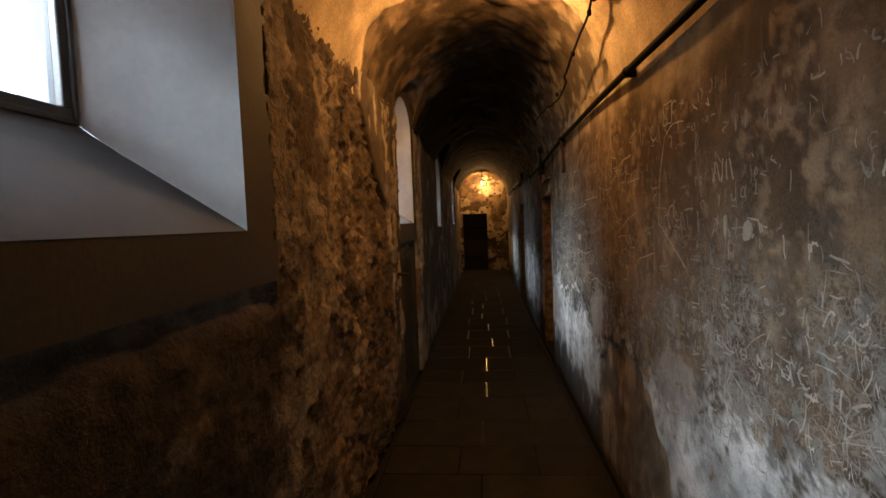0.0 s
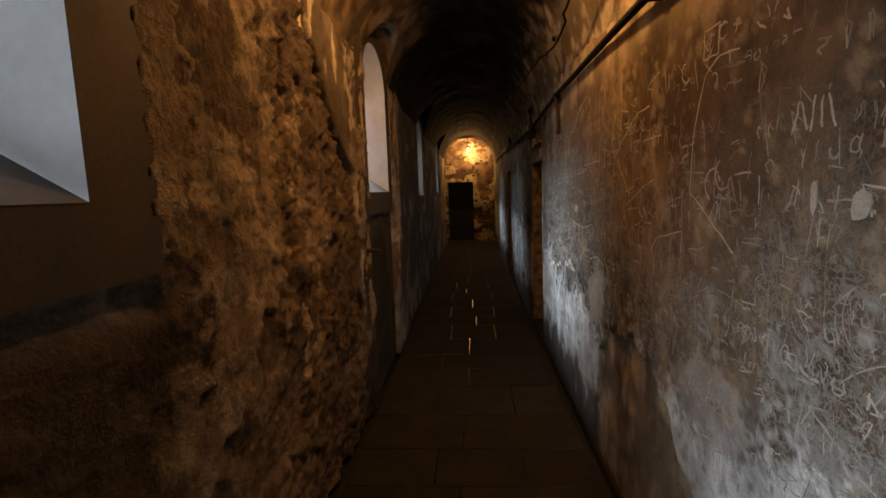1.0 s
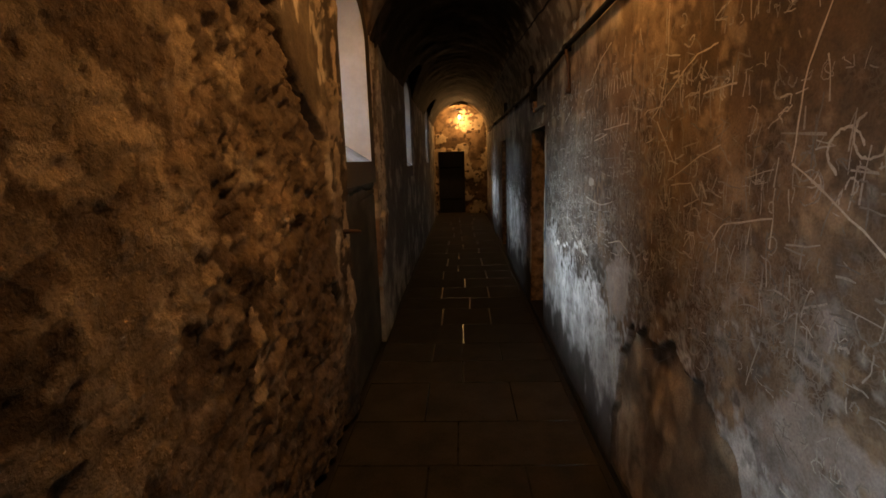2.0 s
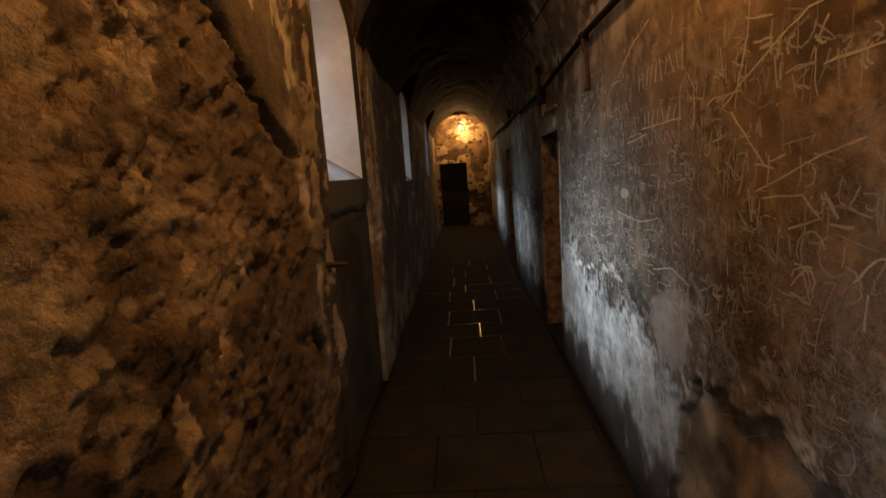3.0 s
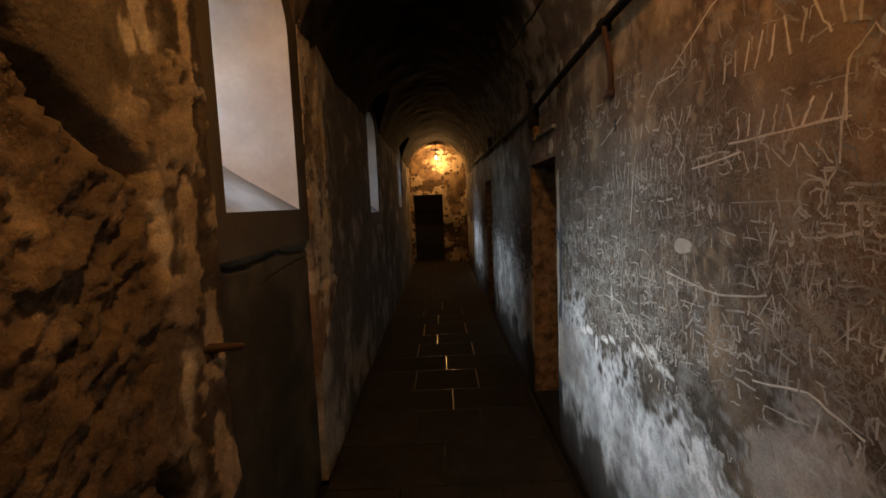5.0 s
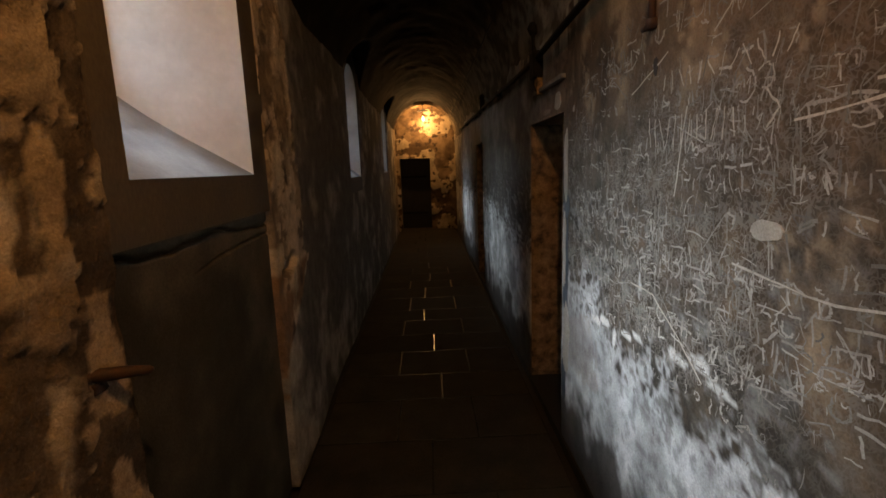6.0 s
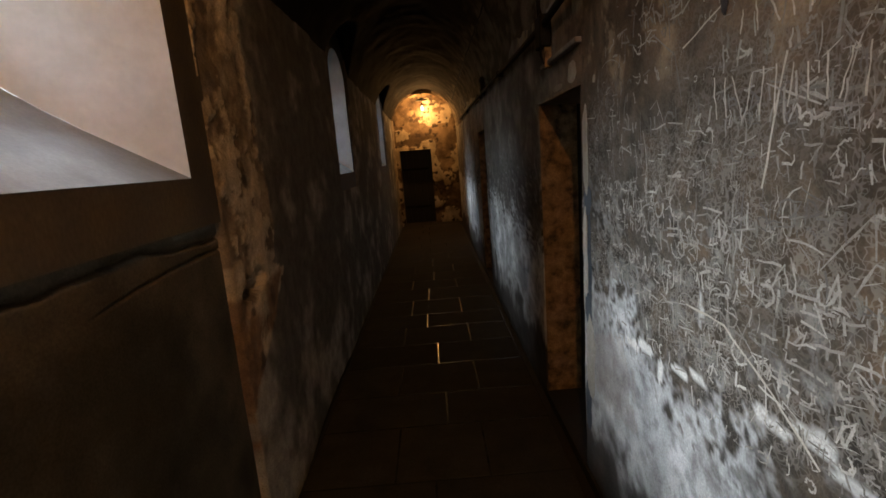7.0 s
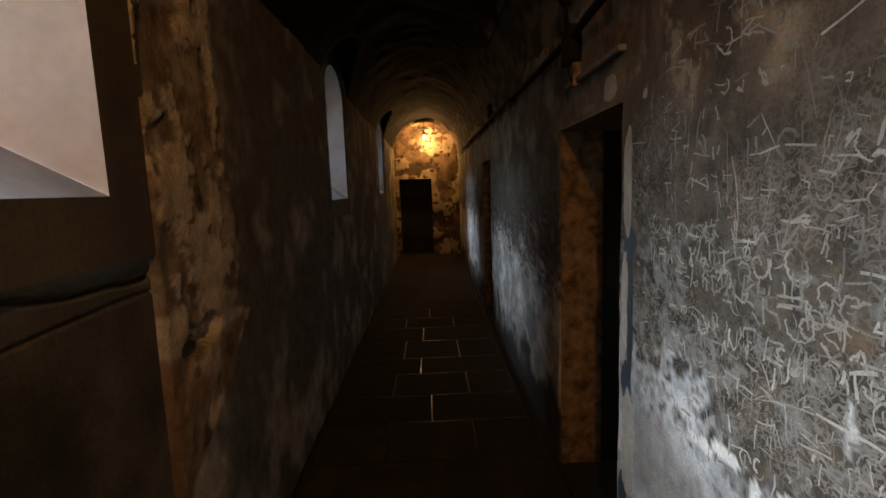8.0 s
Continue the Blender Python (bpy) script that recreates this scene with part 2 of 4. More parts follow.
def sheet(name, us, zs, place, tint, keep, mat, into, parent=None, marks=None):
    """A wall face as a fine relief grid. place(U, Z): three arrays; tint(U, Z): rows of base colour; keep: which cells stand; into: the skirt's way."""
    U, Z = np.meshgrid(us, zs, indexing="ij")
    x, y, z = place(U, Z)
    verts = np.stack([x, y, z], -1).reshape(-1, 3)
    cols = np.asarray(tint(U, Z)).reshape(-1, 3)
    cols = np.concatenate([cols, (np.asarray(marks(U, Z)) if marks else np.zeros(U.shape)).reshape(-1, 1)], 1)
    nu, nz = len(us), len(zs)
    cu, cz = np.meshgrid((us[1:] + us[:-1]) / 2, (zs[1:] + zs[:-1]) / 2, indexing="ij")
    k = keep(cu, cz)
    idx = np.arange(nu * nz).reshape(nu, nz)
    q = np.stack([idx[:-1, :-1], idx[1:, :-1], idx[1:, 1:], idx[:-1, 1:]], -1)[k]
    pad = np.pad(k, 1)
    edges = []
    for di, dj, a, b in ((-1, 0, (0, 0), (0, 1)), (1, 0, (1, 0), (1, 1)), (0, -1, (0, 0), (1, 0)), (0, 1, (0, 1), (1, 1))):
        other = pad[1 + di:1 + di + nu - 1, 1 + dj:1 + dj + nz - 1]
        i, j = np.nonzero(k & ~other)
        edges.append(np.stack([idx[i + a[0], j + a[1]], idx[i + b[0], j + b[1]]], -1))
    edges = np.concatenate(edges)
    rim, inv = np.unique(edges, return_inverse=True)
    inv = inv.reshape(edges.shape)
    back = verts[rim] + np.asarray(into)
    sk = np.stack([edges[:, 0], edges[:, 1], len(verts) + inv[:, 1], len(verts) + inv[:, 0]], -1)
    verts, cols, faces = np.concatenate([verts, back]), np.concatenate([cols, cols[rim]]), np.concatenate([q, sk])
    used, faces = np.unique(faces, return_inverse=True)
    faces = faces.reshape(-1, 4)
    me = bpy.data.meshes.new(name)
    me.from_pydata(verts[used].tolist(), [], faces.tolist())
    at = me.attributes.new("tint", "FLOAT_COLOR", "POINT")
    at.data.foreach_set("color", np.clip(cols[used], 0.0, 0.95).astype(np.float32).ravel())
    me.materials.append(mat)
    me.shade_smooth()
    ob = new(name, me)
    if parent:
        ob.parent = parent
    return ob


def blend(mask, a, b):
    return a * (1 - mask[..., None]) + b * mask[..., None]


C = lambda r, g, b: np.array([r, g, b])

# ---- the left-hand outer wall, with its windows ----
Y0, Y1, TOP = -1.6, 18.0, 3.62
LX, RX = -0.80, 1.0
BAYS = [(0.96, 2.36, 1.655), (4.985, 6.355, -1.0), (9.32, 10.44, 1.58), (13.78, 14.90, 1.60)]
PLANES, SILLS, FRAMES = (-0.770, -0.745, -0.784, -0.784), (1.838, 1.846, 1.76, 1.78), (0.275, 0.23, 0.2, 0.2)


def left_edge(z):
    return np.interp(z, [0, 0.9, 1.2, 1.7, 1.98, 2.23, 2.49, 3.4], [4.75, 4.70, 4.60, 4.70, 4.66, 4.27, 4.02, 3.35])


def flaked(y, z):
    lim = np.interp(z, [0.3, 0.75, 0.95, 1.27, 1.34, 1.5, 2.0, 2.5, 3.4], [6.26, 6.40, 6.64, 7.12, 6.90, 7.03, 6.96, 6.90, 6.72]) + 0.06 * fbm(y, z, 0.15, 4, 3)
    return step(lim - y, -0.012, 0.012) * (y > 6.3)


def spots(y, z, table, seed):
    """Ragged patches: rows of y, z, half width, half height."""
    out = np.zeros(np.shape(y))
    wob = 0.9 * fbm(y, z, 0.10, 5, seed)
    for a, b, w, h in table:
        out = np.maximum(out, step(1 - ((y - a) / w) ** 2 - ((z - b) / h) ** 2 + wob, 0.0, 0.12))
    return out


LEFT_SPOTS = ((3.20, 2.16, 0.07, 0.13), (2.92, 1.93, 0.13, 0.08), (2.62, 1.86, 0.08, 0.06), (3.02, 2.62, 0.10, 0.14), (3.45, 1.05, 0.05, 0.26), (3.1, 2.45, 0.07, 0.09),
              (4.90, 2.5, 0.03, 0.2), (4.92, 1.45, 0.06, 0.2), (4.84, 1.8, 0.04, 0.15), (4.9, 0.95, 0.04, 0.2))


def coat(y, z):
    """Remnants of a thin lime coat on the rubble beside the first window."""
    return step(fbm(y, z, 0.30, 5, 6) + 0.25 * fbm(y, z, 0.07, 3, 2), 0.12, 0.17) * step(y, 2.34, 2.40) * step(y, 3.35, 3.05) * step(z, 0.5, 0.9)


def plates(y, z):
    """Scabs of old render left standing beside the second window."""
    return step(fbm(y, z * 0.7, 0.17, 5, 2) + 0.3 * fbm(y, z, 0.05, 3, 4), 0.32, 0.37) * step(y, 4.45, 4.6)


def left_relief(y, z):
    f1, f2, r = cells(y + 0.05 * fbm(y, z, 0.2, 4, 5), z + 0.05 * fbm(y, z, 0.2, 4, 7), 0.24, 0.15, 1)
    g1, g2, q = cells(y + 0.02 * fbm(y, z, 0.08, 3, 8), z + 0.02 * fbm(y, z, 0.08, 3, 2), 0.06, 0.04, 2)
    stone = step(f2 - f1, 0.0, 0.22) * (0.4 + 0.6 * r)
    chip = step(g2 - g1, 0.0, 0.3) * q
    u, v = 0.8 * y + 0.6 * z, 0.8 * z - 0.6 * y
    pits = step(fbm(0.6 * u, 1.7 * v, 0.14, 5, 4), 0.42, 0.85) + 0.4 * step(fbm(y, z * 1.3, 0.05, 3, 10), 0.5, 0.8)
    pits = pits * (0.35 + 0.65 * step(fbm(y, z, 0.5, 3, 5), -0.4, 0.4))
    shelf_edge = step(fbm(y, z, 0.35, 5, 3), 0.0, 0.06) + step(fbm(y, z, 0.22, 5, 11), 0.18, 0.24)
    rubble = 0.004 + 0.010 * stone + 0.012 * chip + 0.014 * shelf_edge + 0.009 * (1 - 2 * np.abs(fbm(y * 0.7, z * 1.3, 0.15, 4, 7))) + 0.014 * fbm(y, z, 0.8, 4, 1) + 0.013 * fbm(y * 0.7, z * 1.3, 0.08, 4, 6) + 0.013 * (1 - 2 * np.abs(fbm(0.6 * (0.75 * y + 0.66 * z), 1.7 * (0.75 * z - 0.66 * y), 0.10, 3, 9))) - 0.026 * pits
    rubble = 0.03 + (rubble - 0.03) * (0.42 + 0.58 * step(y + 0.15 * fbm(y, z, 0.3, 3, 2), 2.95, 3.3))
    rubble = rubble - 0.055 * step(z + 0.03 * fbm(y, z, 0.15, 3, 4), 1.47, 1.57) * step(z, 1.70, 1.66) * step(y, 2.38, 2.34)
    rubble = rubble + 0.009 * coat(y, z)
    render = 0.050 + 0.009 * plates(y, z) + 0.006 * step(y, 4.5, 4.7) * fbm(y, z, 0.06, 3, 6) + 0.04 * step(y, 4.72, 4.95) + 0.010 * fbm(y, z, 0.5, 4, 2) + 0.003 * fbm(y, z, 0.07, 3, 9)
    e = left_edge(z) + 0.025 * fbm(y, z, 0.12, 3, 10)
    out = rubble + (render - rubble) * step(y - e, -0.01, 0.03)
    slope = np.where((z > 1.98) & (z < 2.6), 0.62, 1.0)
    gap = np.exp(-((y - e + 0.015) * slope / 0.030) ** 2) * (step(z, 1.93, 2.02) + step(z, 0.75, 0.82) * step(z, 1.12, 0.98))
    out = out - 0.15 * gap
    far = 0.036 + 0.030 * step(y, 7.8, 6.7) + 0.008 * fbm(y, z, 0.9, 4, 3) + 0.002 * fbm(y, z, 0.08, 3, 1)
    fl = flaked(y, z)
    hole = step(1 - ((y - 6.60 + 0.05 * fbm(y, z, 0.1, 3, 4)) / 0.14) ** 2 - ((z - 1.30 + 0.03 * fbm(y, z, 0.08, 3, 2)) / 0.06) ** 2, 0.0, 0.35)
    far = far - fl * (0.012 + 0.010 * fbm(y, z, 0.12, 4, 6)) - 0.085 * hole + fl * 0.010 * step(fbm(y, z, 0.2, 5, 8) + 0.3 * fbm(y, z, 0.06, 3, 5), 0.0, 0.05)
    low = step(y, 5.0, 4.9) * step(z, 0.16, 0.0) * 0.02
    return np.where(y > 5.8, far, out - low)


def left_tint(y, z):
    m1, m2, m3 = fbm(y, z, 0.45, 5, 2), fbm(y, z, 0.16, 4, 5), fbm(y, z, 0.9, 4, 9)
    rub = blend(step(m1, -0.3, 0.5), C(0.135, 0.094, 0.060), C(0.29, 0.207, 0.132))
    rub = blend(step(m2, 0.25, 0.5) * step(m3, -0.2, 0.3), rub, C(0.36, 0.275, 0.18))
    rub = blend(0.7 * step(fbm(y, z, 0.22, 5, 11), 0.3, 0.6), rub, C(0.065, 0.044, 0.028))
    rub = blend(0.5 * step(fbm(y, z, 0.05, 3, 6), 0.25, 0.65), rub, C(0.085, 0.059, 0.038))
    ren = blend(step(m1, -0.4, 0.5), C(0.125, 0.094, 0.062), C(0.23, 0.178, 0.12))
    ren = blend(step(fbm(y, z * 0.4, 0.12, 4, 7), 0.35, 0.5), ren, C(0.55, 0.46, 0.34))
    ren = blend(step(m2, 0.3, 0.5) * step(1.9 - z, 0, 0.4), ren, C(0.10, 0.08, 0.06))
    # Rubble dimmed towards the first window, its weaker lamplight put into the colour.
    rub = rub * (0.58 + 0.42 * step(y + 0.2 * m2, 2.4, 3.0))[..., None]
    rub = blend(0.85 * coat(y, z), rub, blend(step(m2, -0.3, 0.5), C(0.25, 0.19, 0.125), C(0.43, 0.335, 0.225)))
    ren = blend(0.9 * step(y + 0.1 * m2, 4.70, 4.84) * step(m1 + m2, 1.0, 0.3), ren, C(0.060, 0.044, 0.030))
    ren = blend(0.9 * plates(y, z), ren, blend(step(m2, -0.3, 0.5), C(0.26, 0.195, 0.13), C(0.42, 0.33, 0.225)))
    out = blend(step(y - left_edge(z), -0.01, 0.03), rub, ren)
    out = blend(spots(y, z, LEFT_SPOTS, 6), out, C(0.40, 0.305, 0.20))
    far = blend(step(m1 + 0.4 * m2, -0.1, 0.9), C(0.15, 0.137, 0.115), C(0.46, 0.42, 0.35))
    far = blend(step(fbm(y * 1.1, z * 0.75, 0.35, 5, 4), 0.3, 0.85) * step(2.1 - z, 0, 0.8), far, C(0.36, 0.335, 0.285))
    flk = blend(step(fbm(y, z, 0.2, 5, 8) + 0.3 * fbm(y, z, 0.06, 3, 5), 0.0, 0.05), blend(step(m2, -0.3, 0.5), C(0.24, 0.18, 0.12), C(0.44, 0.345, 0.235)), C(0.66, 0.54, 0.39))
    flk = blend(step(1.30 - z, 0, 0.05) * step(m1 + m2, -0.6, 0.2), flk, C(0.28, 0.175, 0.10))
    flk = blend(0.8 * step(fbm(y, z, 0.14, 5, 8), 0.5, 0.75), flk, C(0.08, 0.06, 0.045))
    far = blend(flaked(y, z), far, flk)
    # Paler from y 17 on, painted as the end lamp's light.
    far = blend(0.85 * step(y + 0.05 * m2, 17.0, 17.1), far, blend(step(m2, -0.2, 0.6), C(0.20, 0.15, 0.095), C(0.40, 0.31, 0.20)))
    return np.where((y > 5.8)[..., None], far, out)


def in_bay(y, z):
    out = np.zeros(y.shape, bool)
    for a, b, low in BAYS:
        out |= (y > a) & (y < b) & (z > low)
    return out


marks_y = [v for b in BAYS for v in b[:2]]
ys = np.concatenate([axis(Y0, 2.2, 0.02, *marks_y)[:-1], axis(2.2, 7.3, 0.0125, *marks_y)[:-1], axis(7.3, Y1, 0.05, *marks_y)])
zs = axis(-0.05, TOP, 0.0135, 1.655, 1.66)
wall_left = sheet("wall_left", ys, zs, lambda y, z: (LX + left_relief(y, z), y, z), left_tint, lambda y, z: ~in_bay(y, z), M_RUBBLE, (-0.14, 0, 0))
tagged(wall_left, "brown rubble stone wall with remains of lime render, sooty plaster farther on", "wall", kind="structure")


def wall_core(name, x0, x1, gaps, parent):
    """The masonry behind a wall's face, in lifts between the openings."""
    bm = bmesh.new()
    y = Y0
    for a, b, low, high in gaps:
        add_box(bm, x0, x1, y, a, -0.1, TOP + 0.15)
        if low > 0:
            add_box(bm, x0, x1, a, b, -0.1, low)
        add_box(bm, x0, x1, a, b, high, TOP + 0.15)
        y = b
    add_box(bm, x0, x1, y, Y1, -0.1, TOP + 0.15)
    return part(name, bm, M_CORE, parent)


wall_core("masonry", -1.42, -0.93, [(c - 0.60, c + 0.60, 1.62, 3.42) for c in WIN_Y], wall_left)

RISE = 0.34


def arch_loop(y0, y1, low, spring, rise, n=18):
    c, h = (y0 + y1) / 2, (y1 - y0) / 2
    return [(y0, low), (y1, low)] + [(c + h * math.cos(math.pi * k / n), spring + rise * math.sin(math.pi * k / n)) for k in range(n + 1)]


def window(number, c, bay, mat, label):
    """An arched opening with splayed reveal, sloping sill and a small timber window set deep in the wall."""
    y0, y1, low = bay[0] - 0.03, bay[1] + 0.03, (bay[2] - 0.03 if bay[2] > 0 else 1.648)
    half = 0.50 if number < 3 else 0.46
    a, b = c - half, c + half
    bm = bmesh.new()
    px, sill, fe = PLANES[number - 1], SILLS[number - 1], FRAMES[number - 1]
    spring, d = sill + 1.035, sill - 1.84
    front = arch_loop(a, b, sill, spring, RISE)
    V = lambda y, z, x=px: bm.verts.new((x, y, z))
    bm.faces.new([V(y0, low), V(y1, low), V(y1, sill), V(y0, sill)])
    bm.faces.new([V(y0, sill), V(a, sill), V(a, TOP), V(y0, TOP)])
    bm.faces.new([V(b, sill), V(y1, sill), V(y1, TOP), V(b, TOP)])
    arch = front[2:]
    for (ya, za), (yb, zb) in zip(arch, arch[1:]):
        bm.faces.new([V(ya, za), V(yb, zb), V(yb, TOP), V(ya, TOP)])
    bmesh.ops.remove_doubles(bm, verts=bm.verts, dist=1e-5)
    root = part("window_%d" % number, bm, mat)
    tagged(root, label, "window", kind="structure")
    steps = [(px, a, b, sill, spring, RISE), (-1.02, c - 0.37, c + fe + 0.13, 2.035 + d, spring - 0.20, 0.27), (-1.12, c - 0.335, c + fe + 0.075, 2.115 + d, spring - 0.25, 0.25),
             (-1.175, c - 0.305, c + fe + 0.03, 2.17 + d, spring - 0.27, 0.24), (-1.20, c - 0.30, c + fe, 2.20 + d, spring - 0.28, 0.24),
             (-1.42, c - 0.30, c + fe, 2.20 + d, spring - 0.28, 0.24)]
    loops = [[(s[0], y, z) for y, z in arch_loop(*s[1:])] for s in steps]
    bm = bmesh.new()
    vs = [[bm.verts.new(p) for p in loop[1:] + loop[:1]] for loop in loops]
    for p, q in zip(vs, vs[1:]):
        for k in range(len(p) - 1):
            bm.faces.new((p[k], p[k + 1], q[k + 1], q[k]))
    part("reveal", bm, M_WHITE, root, "whitewashed splayed reveal", smooth=True)
    bm = bmesh.new()
    rows = [[bm.verts.new((s[0] + (0.003 if k == 0 else 0), y, s[3])) for y in np.linspace(s[1] + 0.002, s[2] - 0.002, 12)] for k, s in enumerate(steps)]
    for p, q in zip(rows, rows[1:]):
        for k in range(11):
            bm.faces.new((p[k], p[k + 1], q[k + 1], q[k]))
    part("window_sill", bm, M_SILL_SHADED if number == 1 else M_SILL_PALE, root, "sloping worn brownish sill, darkened for shade" if number == 1 else "sloping whitewashed sill")
    fr = bmesh.new()
    f0, f1, g0, g1 = c - 0.30, c + fe, 2.20 + d, 3.21 + d
    add_box(fr, -1.26, -1.205, f0, f1, g0, g0 + 0.055, 0.006)
    add_box(fr, -1.26, -1.205, f0, f0 + 0.05, g0 + 0.055, g1, 0.006)
    add_box(fr, -1.26, -1.205, f1 - 0.05, f1, g0 + 0.055, g1, 0.006)
    add_box(fr, -1.26, -1.205, f0 + 0.05, f1 - 0.05, g1 - 0.06, g1, 0.006)
    add_box(fr, -1.215, -1.195, f0 + 0.004, f1 - 0.004, g0 + 0.002, g0 + 0.022, 0.004)
    add_box(fr, -1.215, -1.195, f1 - 0.02, f1 - 0.002, g0 + 0.022, g1 - 0.4, 0.004)
    frame_ob = part("window_frame", fr, M_FRAME, root, "grey painted timber frame")
    bar = bmesh.new()
    add_box(bar, -1.25, -1.215, f0 + 0.05, f1 - 0.05, 2.70, 2.722, 0.003)
    part("glazing_bar", bar, M_FRAME, frame_ob)
    for lo, hi in ((g0 + 0.055, 2.70), (2.722, g1 - 0.06)):
        pane = box("pane", (-1.236, -1.232, f0 + 0.05, f1 - 0.05, lo, hi), M_GLASS, root)
        pane.visible_shadow = False
    return root


LABELS = ("arched window with brown painted plaster band above rough rubble", "arched window in a smooth brown plaster bay",
          "arched window in sooty grey plaster", "arched window in dark sooty plaster near the end")
for k in range(4):
    window(k + 1, WIN_Y[k], BAYS[k], (M_BAND, M_BAND_LIT, M_GREYBAND, M_GREYBAND)[k], LABELS[k])


def infill_relief(y, z):
    crack = np.exp(-((z - 1.615 + 0.02 * (y - 5.0) - 0.018 * fbm(y, z, 0.2, 3, 6)) / 0.006) ** 2)
    branch = np.exp(-((z - 1.50 - 0.06 * (y - 5.7) - 0.02 * fbm(y, z, 0.2, 3, 4)) / 0.005) ** 2) * step(y, 5.5, 5.7)
    return 0.004 * fbm(y, z, 0.4, 5, 3) - 0.028 * crack - 0.016 * branch


lower_panel = sheet("wall_infill", axis(4.95, 6.385, 0.0125), axis(-0.05, 1.70, 0.006), lambda y, z: (-0.775 + infill_relief(y, z), y, z),
                    lambda y, z: blend(step(fbm(y, z, 0.5, 4, 5), -0.5, 0.6), C(0.046, 0.039, 0.026), C(0.105, 0.088, 0.059)), lambda y, z: y > -9, M_PLASTER, (-0.08, 0, 0))
tagged(lower_panel, "smooth brown plaster infill below the window", "wall", kind="structure")

# ---- the right-hand wall, scratched all over, with cell doorways ----
DOORS = [(6.755, 7.715, 2.165), (11.05, 11.98, 2.20)]


def bald(y, z):
    """The stretch low on the wall from which the plaster has fallen."""
    lim = np.interp(y, [2.6, 2.85, 3.1, 3.4, 3.7, 3.95, 4.12, 4.2, 4.3], [0.2, 0.55, 0.82, 0.95, 0.98, 0.90, 0.86, 0.72, 0.2]) + 0.11 * fbm(y, z, 0.16, 5, 2)
    return step(lim - z, -0.01, 0.012) * (y > 2.6) * (y < 4.3)


def right_relief(y, z):
    return 0.016 * fbm(y, z, 1.1, 3, 4) + 0.0035 * fbm(y, z, 0.15, 3, 7) - 0.026 * bald(y, z) * (1 + 0.4 * fbm(y, z, 0.1, 4, 9))


RIGHT_SPOTS = ((6.12, 1.02, 0.06, 0.025), (6.0, 1.05, 0.07, 0.02), (5.88, 1.01, 0.02, 0.06), (5.76, 1.07, 0.07, 0.018), (5.62, 1.10, 0.07, 0.018), (5.30, 1.15, 0.08, 0.025),
               (5.18, 1.18, 0.06, 0.03), (5.05, 1.14, 0.08, 0.02), (5.62, 1.35, 0.015, 0.08))


PALE_SPOTS = ((2.82, 1.02, 0.26, 0.17), (4.38, 1.08, 0.20, 0.22), (6.35, 0.75, 0.25, 0.2))


